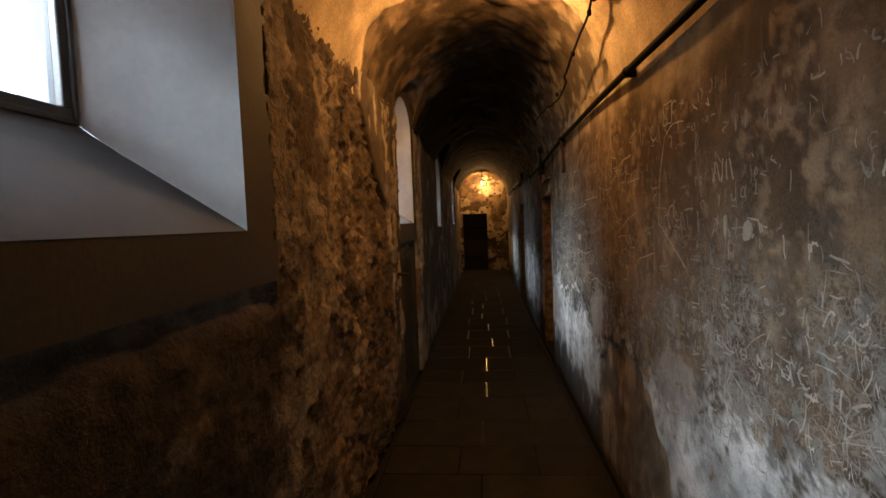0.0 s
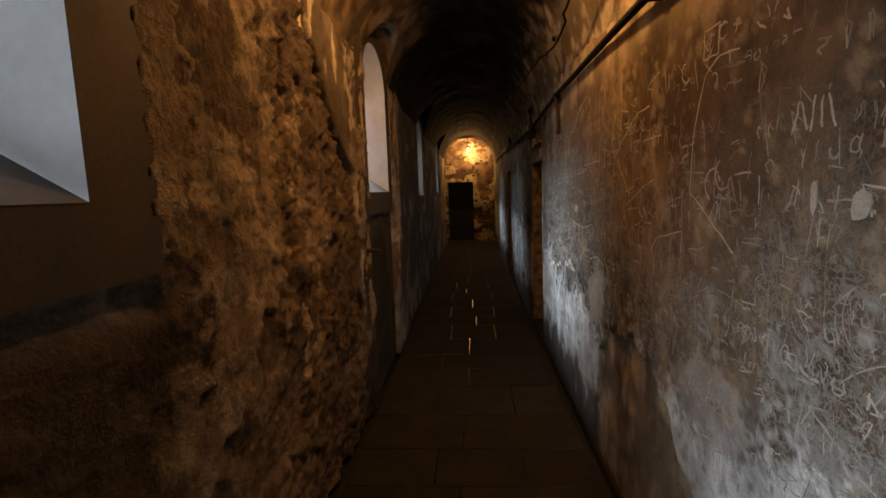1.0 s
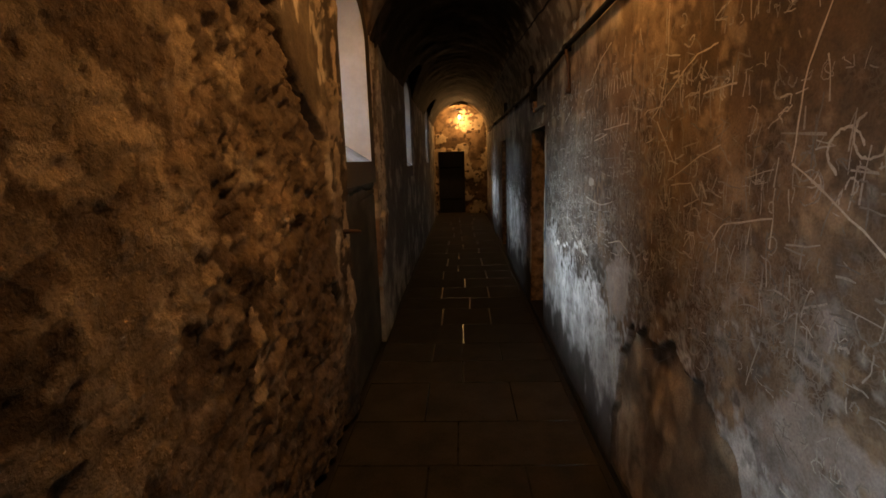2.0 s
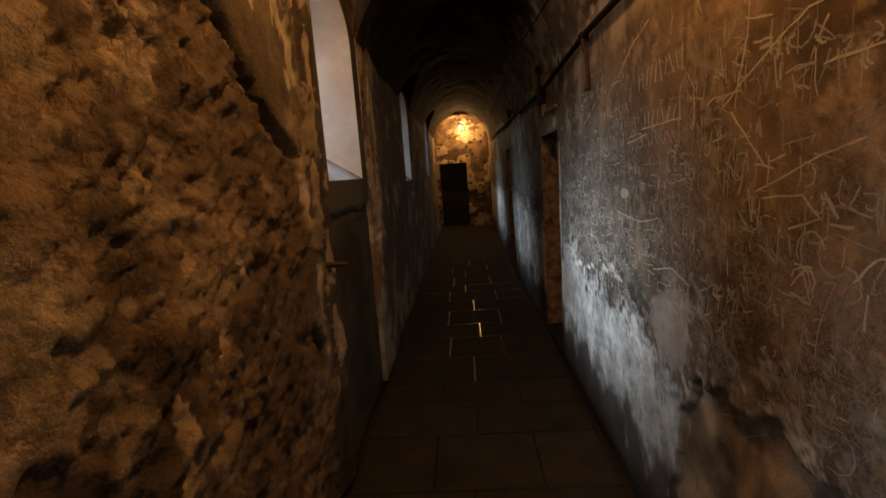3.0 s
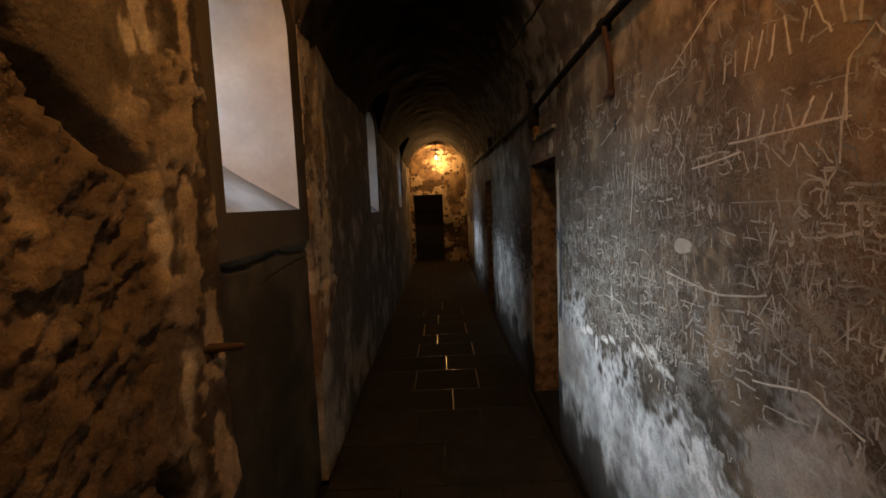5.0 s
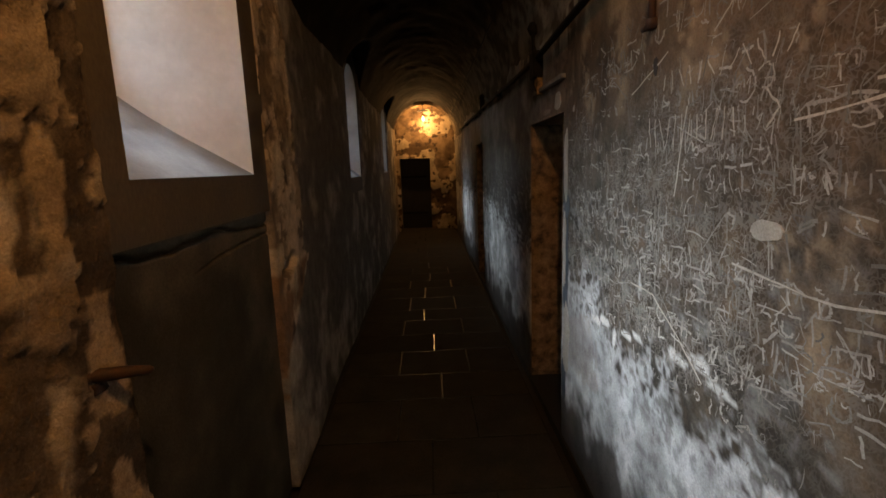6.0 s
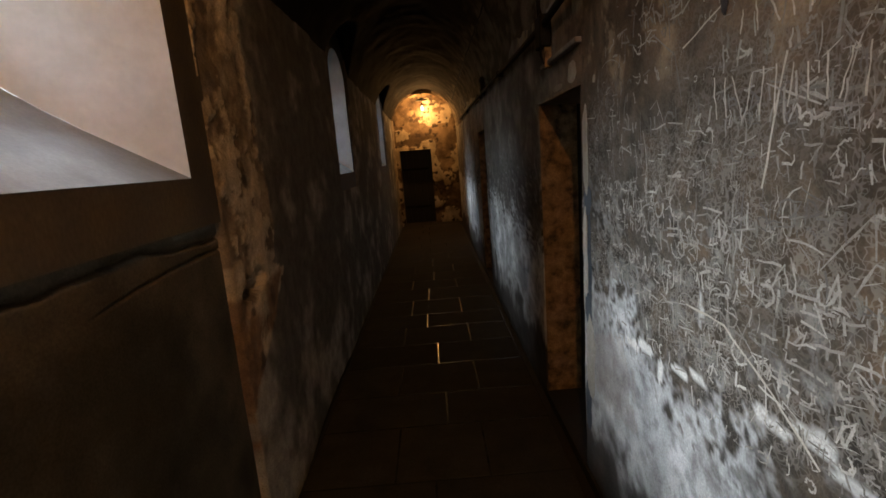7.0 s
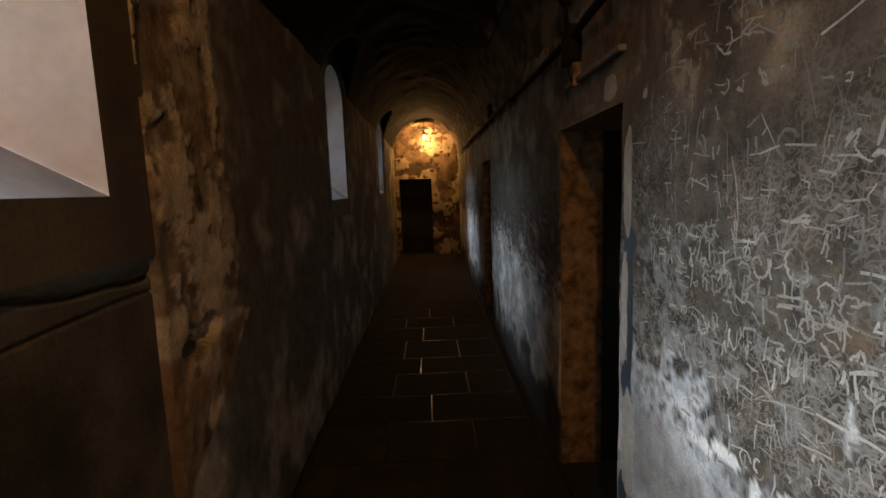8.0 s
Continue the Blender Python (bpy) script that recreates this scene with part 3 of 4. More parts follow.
def right_tint(y, z):
    n1, n2, n3 = fbm(y, z, 0.5, 5, 1), fbm(y, z * 0.6, 0.13, 5, 3), fbm(y, z, 0.05, 3, 8)
    n4, n5, n6 = fbm(y, z, 0.28, 5, 9), fbm(y, z * 0.85, 0.09, 4, 11), fbm(y, z, 0.032, 2, 5)
    paint = blend(step(n1 + 0.5 * n4, -0.6, 0.7), C(0.080, 0.055, 0.034), C(0.190, 0.132, 0.082))
    paint = blend(step(fbm(y * 1.6, z * 0.6, 0.3, 5, 6), 0.2, 0.9), paint, C(0.22, 0.155, 0.098))
    paint = blend(0.55 * step(n5 + 0.8 * n6, 0.1, 0.7), paint, C(0.045, 0.032, 0.022))
    paint = blend(0.5 * step(n2 - 0.6 * n6, 0.3, 0.8), paint, C(0.34, 0.255, 0.165))
    paint = blend(0.75 * step(y + 0.5 * n1, 4.3, 5.5) * step(z + 0.15 * n2, 2.4, 1.85) * step(n4 - 0.4 * n5, 1.0, 0.2), paint, blend(step(n5 + n6, -0.6, 0.8), C(0.034, 0.029, 0.023), C(0.098, 0.082, 0.063)))
    paint = blend(0.9 * step(y, 6.7, 7.6), paint, blend(step(n4 + 0.6 * n5, -0.6, 0.8), C(0.11, 0.103, 0.09), C(0.30, 0.285, 0.255)))
    white = blend(step(n4 + 0.5 * n5, -0.7, 0.7), C(0.30, 0.292, 0.278), C(0.56, 0.553, 0.535))
    white = blend(0.5 * step(n3 + 0.6 * n6, 0.25, 0.8), white, C(0.11, 0.105, 0.098))
    grime = blend(step(n3 + 0.5 * n6, -0.5, 0.6), C(0.030, 0.027, 0.023), C(0.085, 0.074, 0.060))
    worn = np.interp(y, [0, 2.2, 3, 4, 5, 5.8, 6.3, 6.7, 9, 18], [1.18, 1.14, 1.05, 0.96, 1.03, 1.12, 1.18, 1.30, 1.3, 1.5]) + 0.16 * n4 + 0.06 * n2 + 0.17 * n5 + 0.16 * n3 + 0.16 * n6
    out = blend(np.interp(y, [0, 2.4, 3, 4.2, 4.8, 7], [0.80, 0.70, 0.35, 0.5, 0.85, 0.9]) * step(worn + 0.62 - z, -0.25, 0.5) * step(n4 + 0.7 * n3, -1.1, -0.2), paint, grime)
    out = blend(0.92 * step(worn - z, -0.07, 0.12), out, white)
    out = blend(np.interp(y, [2.5, 4.3, 5.2], [0.6, 0.5, 0.35]) * step(n3 + 0.8 * n5 + 0.6 * n6, 0.25, 0.6) * step(worn + 0.40 - z, 0.0, 0.3), out, white)
    out = blend(0.85 * step(n5 + 0.7 * n3 + 0.5 * n6, 0.25, 0.55) * step(worn - z, -0.1, 0.05) * step(worn - z, 0.55, 0.15), out, grime)
    out = blend(0.65 * spots(y, z, PALE_SPOTS, 8), out, blend(step(n4, -0.5, 0.5), C(0.27, 0.235, 0.21), C(0.36, 0.32, 0.29)))
    out = blend(step(0.36 + 0.25 * n4 + 0.15 * n2 - z, -0.12, 0.14), out, C(0.075, 0.068, 0.060))
    out = blend(spots(y, z, RIGHT_SPOTS, 3), out, C(0.58, 0.56, 0.52))
    high = step(z + 0.12 * n1, 2.55, 2.68) * step(fbm(y * 2, z * 0.5, 0.2, 5, 2), 0.1, 0.3)
    out = blend(high, out, C(0.42, 0.35, 0.25))
    # Paler along the top up to about y 6, lamplight put into the colour.
    top = step(z + 0.10 * n4, 2.42, 2.62) * step(y + 0.3 * n1, 6.6, 5.9)
    out = blend(0.8 * top, out, blend(step(n2, -0.4, 0.5), C(0.22, 0.165, 0.10), C(0.42, 0.33, 0.21)))
    soil = blend(step(n2, -0.3, 0.5), C(0.14, 0.108, 0.075), C(0.31, 0.24, 0.165))
    out = blend(bald(y, z), out, soil)
    return out


def crowd(y, z):
    low = np.exp(-((z - 1.30) / 0.33) ** 2) * (1 - 0.85 * step(y, 4.4, 4.8) * step(z, 1.22, 0.95))
    clump = 0.2 + 0.8 * step(fbm(y, z, 0.22, 3, 7), -0.45, 0.5)
    near = np.interp(y, [0, 2.2, 2.8, 3.6, 4.6, 5.2, 6.7], [0.95, 0.9, 0.5, 0.6, 0.65, 0.75, 0.75])
    high = np.interp(y, [0, 3, 4, 5.2, 6.7], [0.12, 0.18, 0.28, 0.36, 0.36]) * np.exp(-((z - 1.85) / 0.42) ** 2)
    return clump * np.minimum(1.0, low * near + high)


def right_marks(y, z):
    """How thickly the paint is scored with fine scratches."""
    far = step(y, 6.9, 6.6) + 0.35 * step(y, 7.6, 7.9)
    return np.clip(1.0 * crowd(y, z), 0, 0.5) * far * (1 - bald(y, z))


def door_gap(y, z):
    out = np.zeros(y.shape, bool)
    for a, b, h in DOORS:
        out |= (y > a) & (y < b) & (z < h)
    return out


ys = np.concatenate([axis(Y0, 1.4, 0.02)[:-1], axis(1.4, 8.0, 0.0135, *DOORS[0][:2])[:-1], axis(8.0, Y1, 0.05, *DOORS[1][:2])])
wall_right = sheet("wall_right", ys, axis(-0.05, TOP, 0.0145, DOORS[0][2], DOORS[1][2]), lambda y, z: (RX - right_relief(y, z), y, z), right_tint,
                   lambda y, z: ~door_gap(y, z), M_PLASTER, (0.12, 0, 0), marks=lambda y, z: right_marks(y, z))
tagged(wall_right, "brown painted plaster wall scratched all over, worn white below", "wall", kind="structure")
wall_core("masonry", 1.10, 1.72, [(a - 0.001, b + 0.001, -1, h + 0.001) for a, b, h in DOORS], wall_right)


def jamb_relief(u, z):
    return 0.012 * fbm(u, z, 0.3, 4, 5) + 0.008 * fbm(u, z, 0.06, 3, 2)


def doorway(number, a, b, h):
    root = new("door_%d" % number)
    root.location = (1.55, (a + b) / 2, 0)
    tagged(root, "dark timber cell door set deep in a bare stone doorway", "door", kind="structure")
    inv = root.location.copy()
    obs = []
    for nm, y, s in (("jamb", b, -1), ("jamb", a, 1)):
        ob = sheet(nm, axis(RX + 0.004, 1.27, 0.018), axis(-0.05, h, 0.02), lambda u, z: (u, y + s * (0.004 + 0.5 * jamb_relief(u + y, z) + 0.006), z),
                   lambda u, z: np.ones(u.shape + (3,)) * 0.2, lambda u, z: u > -9, M_JAMB, (0, -s * 0.05, 0))
        obs.append(ob)
        # Dark strip added behind each jamb to stand in for the recess shadow.
        obs.append(box("door_lining", (1.272, 1.60, min(y + s * 0.012, y - s * 0.03), max(y + s * 0.012, y - s * 0.03), -0.03, h - 0.01), M_WOOD, bevel=0.004))
    obs.append(box("lintel", (RX + 0.02, 1.62, a - 0.02, b + 0.02, h - 0.004, h + 0.05), M_CORE, bevel=0.006))
    w = (b - a - 0.04) / 5
    for k in range(5):
        obs.append(box("plank", (1.585, 1.625, a + 0.02 + k * w + 0.003, a + 0.02 + (k + 1) * w - 0.003, 0.01, h - 0.01), M_WOOD, bevel=0.004))
    obs.append(box("back_board", (1.63, 1.70, a - 0.05, b + 0.05, -0.05, h + 0.04), M_WOOD))
    for z in (0.5, 1.6):
        obs.append(box("strap_hinge", (1.575, 1.584, a + 0.05, b - 0.1, z, z + 0.06), M_IRON, bevel=0.003))
    for ob in obs:
        ob.parent = root
        ob.matrix_parent_inverse = Matrix.Translation(-inv)
    return root


for k, (a, b, h) in enumerate(DOORS):
    doorway(k + 1, a, b, h)

# ---- vault, end walls, arch ----
CX, HALF, SPR, VR = 0.10, 0.905, 2.62, 1.03


def vault_place(a, y):
    x = CX - HALF * np.cos(a)
    z = SPR + VR * np.sin(a)
    lun = np.full(y.shape, -9.0)
    for c in WIN_Y:
        c = c + 0.02
        t = np.clip(1 - ((y - c) / 0.70) ** 2, 0, 1)
        lun = np.maximum(lun, np.where(t > 0, 2.62 + 0.76 * np.sqrt(t), -9))
    z = np.where(a < math.pi / 2, np.maximum(z, lun), z)
    rough = step(y + 0.2 * fbm(y, 0.95 * a, 0.3, 4, 7), 3.85, 3.9)
    bump = 0.018 * fbm(y, 0.95 * a, 0.6, 3, 3) + 0.004 * fbm(y, 0.95 * a, 0.16, 2, 5)
    return x, y, z + bump + rough * (0.02 + (0.022 - 0.019 * step(y, 5.0, 6.5)) * fbm(y, 0.95 * a, 0.16, 4, 8))


def vault_tint(a, y):
    n1, n2 = fbm(y, 1.3 * a, 0.5, 5, 4), fbm(y, 1.3 * a, 0.12, 4, 6)
    edge = y + 0.2 * fbm(y, 0.95 * a, 0.3, 4, 7)
    stone = blend(step(n2 + 0.5 * n1, -0.5, 0.6), C(0.06, 0.042, 0.026), C(0.17, 0.12, 0.075))
    # Soot from y 4.1 on, with the far vault's shade in the same colour.
    soot_and_shade = step(y + 0.25 * n1, 4.1, 5.4)
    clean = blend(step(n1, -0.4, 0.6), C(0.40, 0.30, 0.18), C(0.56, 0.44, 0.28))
    shaded_soot = blend(step(n1 + 0.5 * n2, -0.2, 0.8), C(0.010, 0.0085, 0.007), C(0.036, 0.029, 0.022))
    clean = blend(step(edge, 3.85, 3.9), clean, stone)
    # Shade painted darker still past y 7, away from the lamp.
    shaded_soot = shaded_soot * (1 - 0.6 * step(y, 7.0, 10.0))[..., None]
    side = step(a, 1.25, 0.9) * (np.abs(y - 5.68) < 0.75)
    # Less dark from y 17.25 on, the end lamp's glow put into the colour.
    soot_and_shade = soot_and_shade * (1 - side) * (1 - 0.6 * step(y + 0.10 * n2, 17.25, 17.6))
    foot = step(a + 0.12 * n2, 2.25, 2.6)
    plaster = blend(step(n2 + 0.6 * n1, -0.2, 0.3), C(0.15, 0.118, 0.08), C(0.36, 0.30, 0.215))
    clean = blend(foot * step(y, 3.6, 4.2), clean, plaster)
    soot_and_shade = soot_and_shade * (1 - foot * (0.92 - 0.55 * step(y, 6.0, 9.0)))
    return blend(soot_and_shade, clean, shaded_soot)


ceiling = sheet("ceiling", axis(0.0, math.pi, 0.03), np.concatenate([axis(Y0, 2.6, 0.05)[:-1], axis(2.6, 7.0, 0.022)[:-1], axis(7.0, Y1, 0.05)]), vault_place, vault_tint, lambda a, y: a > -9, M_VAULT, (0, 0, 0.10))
tagged(ceiling, "smoke-stained barrel vault, painted darker for shade past the near lamp, small cross vaults over the windows", "ceiling", kind="structure")


def end_relief(x, z):
    return 0.02 * fbm(x, z, 0.5, 4, 6) + 0.006 * fbm(x, z, 0.08, 3, 4) + 0.012 * step(fbm(x, z, 0.4, 5, 8), 0.05, 0.12)


def end_tint(x, z):
    n = fbm(x, z, 0.4, 5, 8)
    out = blend(step(fbm(x, z, 0.25, 5, 2), -0.3, 0.5), C(0.13, 0.09, 0.055), C(0.27, 0.19, 0.115))
    out = blend(step(n, 0.05, 0.12), out, C(0.52, 0.42, 0.28))
    return blend(step(fbm(x, z, 0.1, 4, 5), 0.35, 0.6), out, C(0.07, 0.05, 0.035))


END_DOOR = (-0.66, 0.24, 2.13)
wall_end = sheet("wall_end", axis(-0.95, 1.15, 0.02, *END_DOOR[:2]), axis(-0.05, 3.8, 0.02, END_DOOR[2]), lambda x, z: (x, Y1 - 0.04 - end_relief(x, z), z), end_tint,
                 lambda x, z: ~((x > END_DOOR[0]) & (x < END_DOOR[1]) & (z < END_DOOR[2])), M_VAULT, (0, 0.14, 0))
tagged(wall_end, "end wall with patches of old plaster over brown stone", "wall", kind="structure")
bm = bmesh.new()
add_box(bm, -1.42, END_DOOR[0] - 0.001, Y1 + 0.06, Y1 + 0.45, -0.1, TOP + 0.3)
add_box(bm, END_DOOR[1] + 0.001, 1.72, Y1 + 0.06, Y1 + 0.45, -0.1, TOP + 0.3)
add_box(bm, END_DOOR[0] - 0.001, END_DOOR[1] + 0.001, Y1 + 0.06, Y1 + 0.45, END_DOOR[2] + 0.001, TOP + 0.3)
part("masonry", bm, M_CORE, wall_end)
wall_back = box("wall_back", (-1.42, 1.72, Y0 - 0.3, Y0 + 0.01, -0.1, 3.9), M_CORE)
tagged(wall_back, "plain masonry wall closing the passage", "wall", kind="structure")

end_door = new("door_3")
end_door.location = (-0.21, Y1 + 0.28, 0)
tagged(end_door, "black timber door in the end wall", "door", kind="structure")
pieces = []
for k in range(5):
    w = 0.9 / 5
    pieces.append(box("plank", (END_DOOR[0] + k * w + 0.003, END_DOOR[0] + (k + 1) * w - 0.003, Y1 + 0.26, Y1 + 0.30, 0.01, 2.12), M_WOOD, bevel=0.004))
pieces.append(box("back_board", (END_DOOR[0] - 0.1, END_DOOR[1] + 0.1, Y1 + 0.305, Y1 + 0.44, -0.05, 2.2), M_WOOD))
for z in (0.45, 1.55):
    pieces.append(box("strap_hinge", (END_DOOR[0] + 0.03, END_DOOR[1] - 0.1, Y1 + 0.25, Y1 + 0.258, z, z + 0.06), M_IRON, bevel=0.003))
for ob in pieces:
    ob.parent = end_door
    ob.matrix_parent_inverse = Matrix.Translation(-end_door.location)

# ---- floor ----
bm = bmesh.new()
add_box(bm, -0.70, 0.90, Y0, Y1 + 0.5, -0.2, -0.007)
add_box(bm, -1.0, -0.70, Y0, Y1 + 0.5, -0.2, -0.11)
add_box(bm, 0.90, 0.99, Y0, Y1 + 0.5, -0.2, -0.11)
add_box(bm, 0.99, 1.72, Y0, Y1 + 0.5, -0.2, -0.035)
floor = part("floor", bm, M_GUTTER)
tagged(floor, "dark flagstone floor with shallow gutters along both walls", "floor", kind="structure")
box("mortar_bed", (-0.698, 0.898, Y0, Y1 + 0.4, -0.006, 0.0004), M_MORTAR, floor)

# ---- fittings ----
def pendant(x, y, z, top, shaded=True):
    """A bare bulb on a rod, as a rule under a flat enamel shade."""
    root = new("pendant_lamp")
    root.location = (x, y, z)
    tagged(root, "bare glowing bulb under a flat dark enamel shade", "lamp", "pendant lamps")
    if shaded:
        bm = bmesh.new()
        add_lathe(bm, (0, 0, 0), [(0.001, 0.26), (0.03, 0.255), (0.06, 0.235), (0.15, 0.205), (0.165, 0.19), (0.160, 0.187), (0.06, 0.222), (0.025, 0.235)])
        part("shade", bm, M_SHADE, root, "flat dark enamel shade", smooth=True)
    bm = bmesh.new()
    add_lathe(bm, (0, 0, 0), [(0.001, -0.075), (0.018, -0.07), (0.030, -0.05), (0.033, -0.03), (0.027, 0.0), (0.017, 0.025), (0.016, 0.04)], 16)
    bulb = part("bulb", bm, M_GLOW, root, "glowing glass bulb", smooth=True)
    bulb.visible_shadow = False
    bm = bmesh.new()
    add_lathe(bm, (0, 0, 0), [(0.016, 0.04), (0.022, 0.045), (0.024, 0.11), (0.012, 0.13), (0.006, 0.14), (0.006, 0.24 if shaded else 0.145)], 14)
    part("socket", bm, M_IRON, root, smooth=True)
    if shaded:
        tube("rod", [(0, 0, 0.24), (0, 0, 0.3), (0.002, 0, top - z)], 0.007, M_IRON, root)
    bm = bmesh.new()
    add_lathe(bm, (0, 0, top - z), [(0.001, -0.03), (0.03, -0.028), (0.04, 0.0), (0.04, 0.02)], 16)
    part("ceiling_rose", bm, M_IRON, root, smooth=True)
    return root


pendant(*END_LAMP, 3.63)
tagged(pendant(*NEAR_LAMP, 3.61, False), "bare glowing bulb in a holder on the vault")


def conduit():
    root = new("conduit_pipe")
    root.location = (0.955, 6, 2.66)
    tagged(root, "black iron conduit pipe clipped along the wall", "pipe")
    pts = []
    for y in np.arange(Y0 + 0.1, 15.6, 0.25):
        z = float(np.interp(y, [0, 2.4, 5.5, 7.3, 10.7, 15.5], [2.655, 2.66, 2.69, 2.60, 2.66, 2.70])) + 0.006 * math.sin(y * 2.1)
        pts.append((0.955 - 0.955, y - 6, z - 2.66))
    tube("pipe", pts, 0.021, M_IRON, root, sides=12)
    for y in (1.2, 3.3, 5.62, 7.35, 9.2, 11.2, 13.4):
        z = float(np.interp(y, [0, 2.4, 5.5, 7.3, 10.7, 15.5], [2.655, 2.66, 2.69, 2.60, 2.66, 2.70]))
        bm = bmesh.new()
        add_tube(bm, [(0, y - 6 - 0.018, z - 2.66), (0, y - 6 + 0.018, z - 2.66)], 0.029, 12)
        add_box(bm, 0.0, 0.06, y - 6 - 0.012, y - 6 + 0.012, z - 2.66 - 0.03, z - 2.66 + 0.03, 0.003)
        part("pipe_clip", bm, M_IRON, root)
    return root


conduit()

tap = new("drop_pipe")
tap.location = (0.97, 5.56, 2.475)
tagged(tap, "short rusty pipe stub hanging below the conduit", "pipe")
tube("stub", [(-0.015, 0.03, 0.22), (-0.02, 0.02, 0.15), (-0.01, 0, 0.08), (0, 0, -0.05), (0, 0, -0.12)], 0.014, M_RUST, tap)
tube("end_cap", [(0, 0, -0.115), (0, 0, -0.15)], 0.022, M_RUST, tap)
tube("spout", [(0, 0, -0.135), (-0.01, 0.05, -0.14)], 0.011, M_RUST, tap)

cable = new("hanging_cable")
cable.location = (0.8, 6, 3.1)
tagged(cable, "thin dark cable strung along the foot of the vault", "cable")
pts = []
for k in range(120):
    y = 3.35 + 12.1 * k / 119
    z = float(np.interp(y, [3.35, 3.5, 4.85, 6.5, 8.1, 12, 15.5], [3.22, 3.13, 2.95, 3.08, 3.20, 3.20, 3.14]))
    x = 0.80 if z > 3 else 0.84
    pts.append((x - 0.8 + 0.004 * math.sin(9 * y), y - 6, z - 3.1 + 0.005 * math.sin(17 * y)))
tube("cable", pts, 0.008, M_IRON, cable, sides=8)
for y, z in ((3.55, 3.12), (4.1, 3.06), (4.85, 2.96)):
    tube("cable_tie", [(0, y - 6 - 0.02, z - 3.1), (0.01, y - 6 + 0.02, z - 3.1)], 0.015, M_IRON, cable)
tube("eye_hook", [(0.0, -2.65, 0.25), (0.0, -2.65, 0.12), (-0.02, -2.62, 0.06), (0.01, -2.58, 0.04)], 0.016, M_IRON, cable)

spike = new("iron_spike")
spike.location = (-0.70, 4.90, 1.36)
tagged(spike, "rusty iron holdfast driven into the wall beside the window bay", "holdfast")
tube("shank", [(-0.09, -0.05, 0.010), (-0.02, -0.012, 0.004), (0.03, 0.012, 0.0), (0.075, 0.030, -0.004), (0.085, 0.034, -0.003)], [0.020, 0.018, 0.016, 0.012, 0.005], M_RUST, spike)
tube("collar", [(-0.075, -0.04, 0.006), (-0.035, -0.02, 0.006)], [0.030, 0.022], M_RUST, spike)
box("wedge", (-0.085, -0.02, -0.035, 0.025, -0.045, -0.012), M_RUST, spike, 0.008)

# ledge, hinge pin and junction box over the first doorway
shelf = box("door_ledge", (0.968, 1.03, 6.74, 7.5, 2.365, 2.395), M_CORE, bevel=0.008)
tagged(shelf, "worn stone ledge above the doorway", "ledge", kind="structure")
junction = new("junction_box")
junction.location = (0.97, 7.36, 2.56)
tagged(junction, "small broken iron junction box on the conduit", "junction box")
box("case", (-0.045, 0.03, -0.07, 0.07, -0.09, 0.10), M_IRON, junction, 0.012)
box("torn_strip", (-0.014, 0.03, -0.055, -0.025, -0.21, -0.085), M_JAMB, junction, 0.004, "torn brown lining")
box("torn_strip", (-0.010, 0.03, 0.02, 0.06, -0.15, -0.085), M_JAMB, junction, 0.004, "torn brown lining")


tube("stem", [(-0.01, 0.05, 0.09), (-0.012, 0.08, 0.18), (-0.008, 0.10, 0.27)], [0.02, 0.012, 0.016], M_IRON, junction)
tube("knob", [(-0.008, 0.09, 0.25), (-0.01, 0.105, 0.29), (-0.01, 0.11, 0.33)], [0.03, 0.042, 0.022], M_IRON, junction)
tube("loose_wire", [(-0.03, -0.04, -0.08), (-0.04, -0.06, -0.14), (-0.02, -0.05, -0.19)], 0.006, M_IRON, junction)
far_box = new("junction_box")
far_box.location = (0.968, 10.70, 2.72)
tagged(far_box, "small dark iron junction box on the conduit", "junction box")
box("case", (-0.04, 0.03, -0.06, 0.06, -0.09, 0.06), M_IRON, far_box, 0.012)
tube("knob", [(-0.01, 0, 0.05), (-0.01, 0.0, 0.09), (-0.01, 0, 0.13)], [0.03, 0.038, 0.02], M_IRON, far_box)


# ---- flaked patches on the walls ----
def flake(parent, side, y, z, w, h, mat, seed, label="", lift=0.004, ragged=0.2):
    """A thin irregular scab or bald patch on a wall face."""
    rs = np.random.RandomState(seed)
    n = 44
    k = np.arange(n) * 2 * math.pi / n
    rad = np.ones(n)
    for f, amp in ((2, 0.20), (3, 0.20), (5, 0.16), (8, 0.12), (13, 0.09)):
        rad = rad + ragged * amp * np.sin(f * k + rs.uniform(0, 6.3))
    rad = np.clip(rad + 0.02 * rs.normal(0, 1, n), 0.5, 1.5)
    relief = right_relief if side > 0 else left_relief
    p = 1 / (np.abs(np.cos(k)) ** 2.4 + np.abs(np.sin(k)) ** 2.4) ** (1 / 2.4)
    oy, oz = w / 2 * rad * np.cos(k) * p, h / 2 * rad * np.sin(k) * p
    rows = []
    bm = bmesh.new()
    for f, up in ((1.0, -0.002), (0.96, lift), (0.5, lift), (0.02, lift)):
        yy, zz = y + f * oy, z + f * oz
        xx = RX - relief(yy, zz) - up if side > 0 else LX + relief(yy, zz) + up
        rows.append([bm.verts.new(q) for q in zip(xx, yy, zz)])
    for a, b in zip(rows, rows[1:]):
        for m in range(n):
            bm.faces.new((a[m], a[(m + 1) % n], b[(m + 1) % n], b[m]))
    bm.faces.new(rows[-1])
    return part("plaster_flake", bm, mat, parent, label)


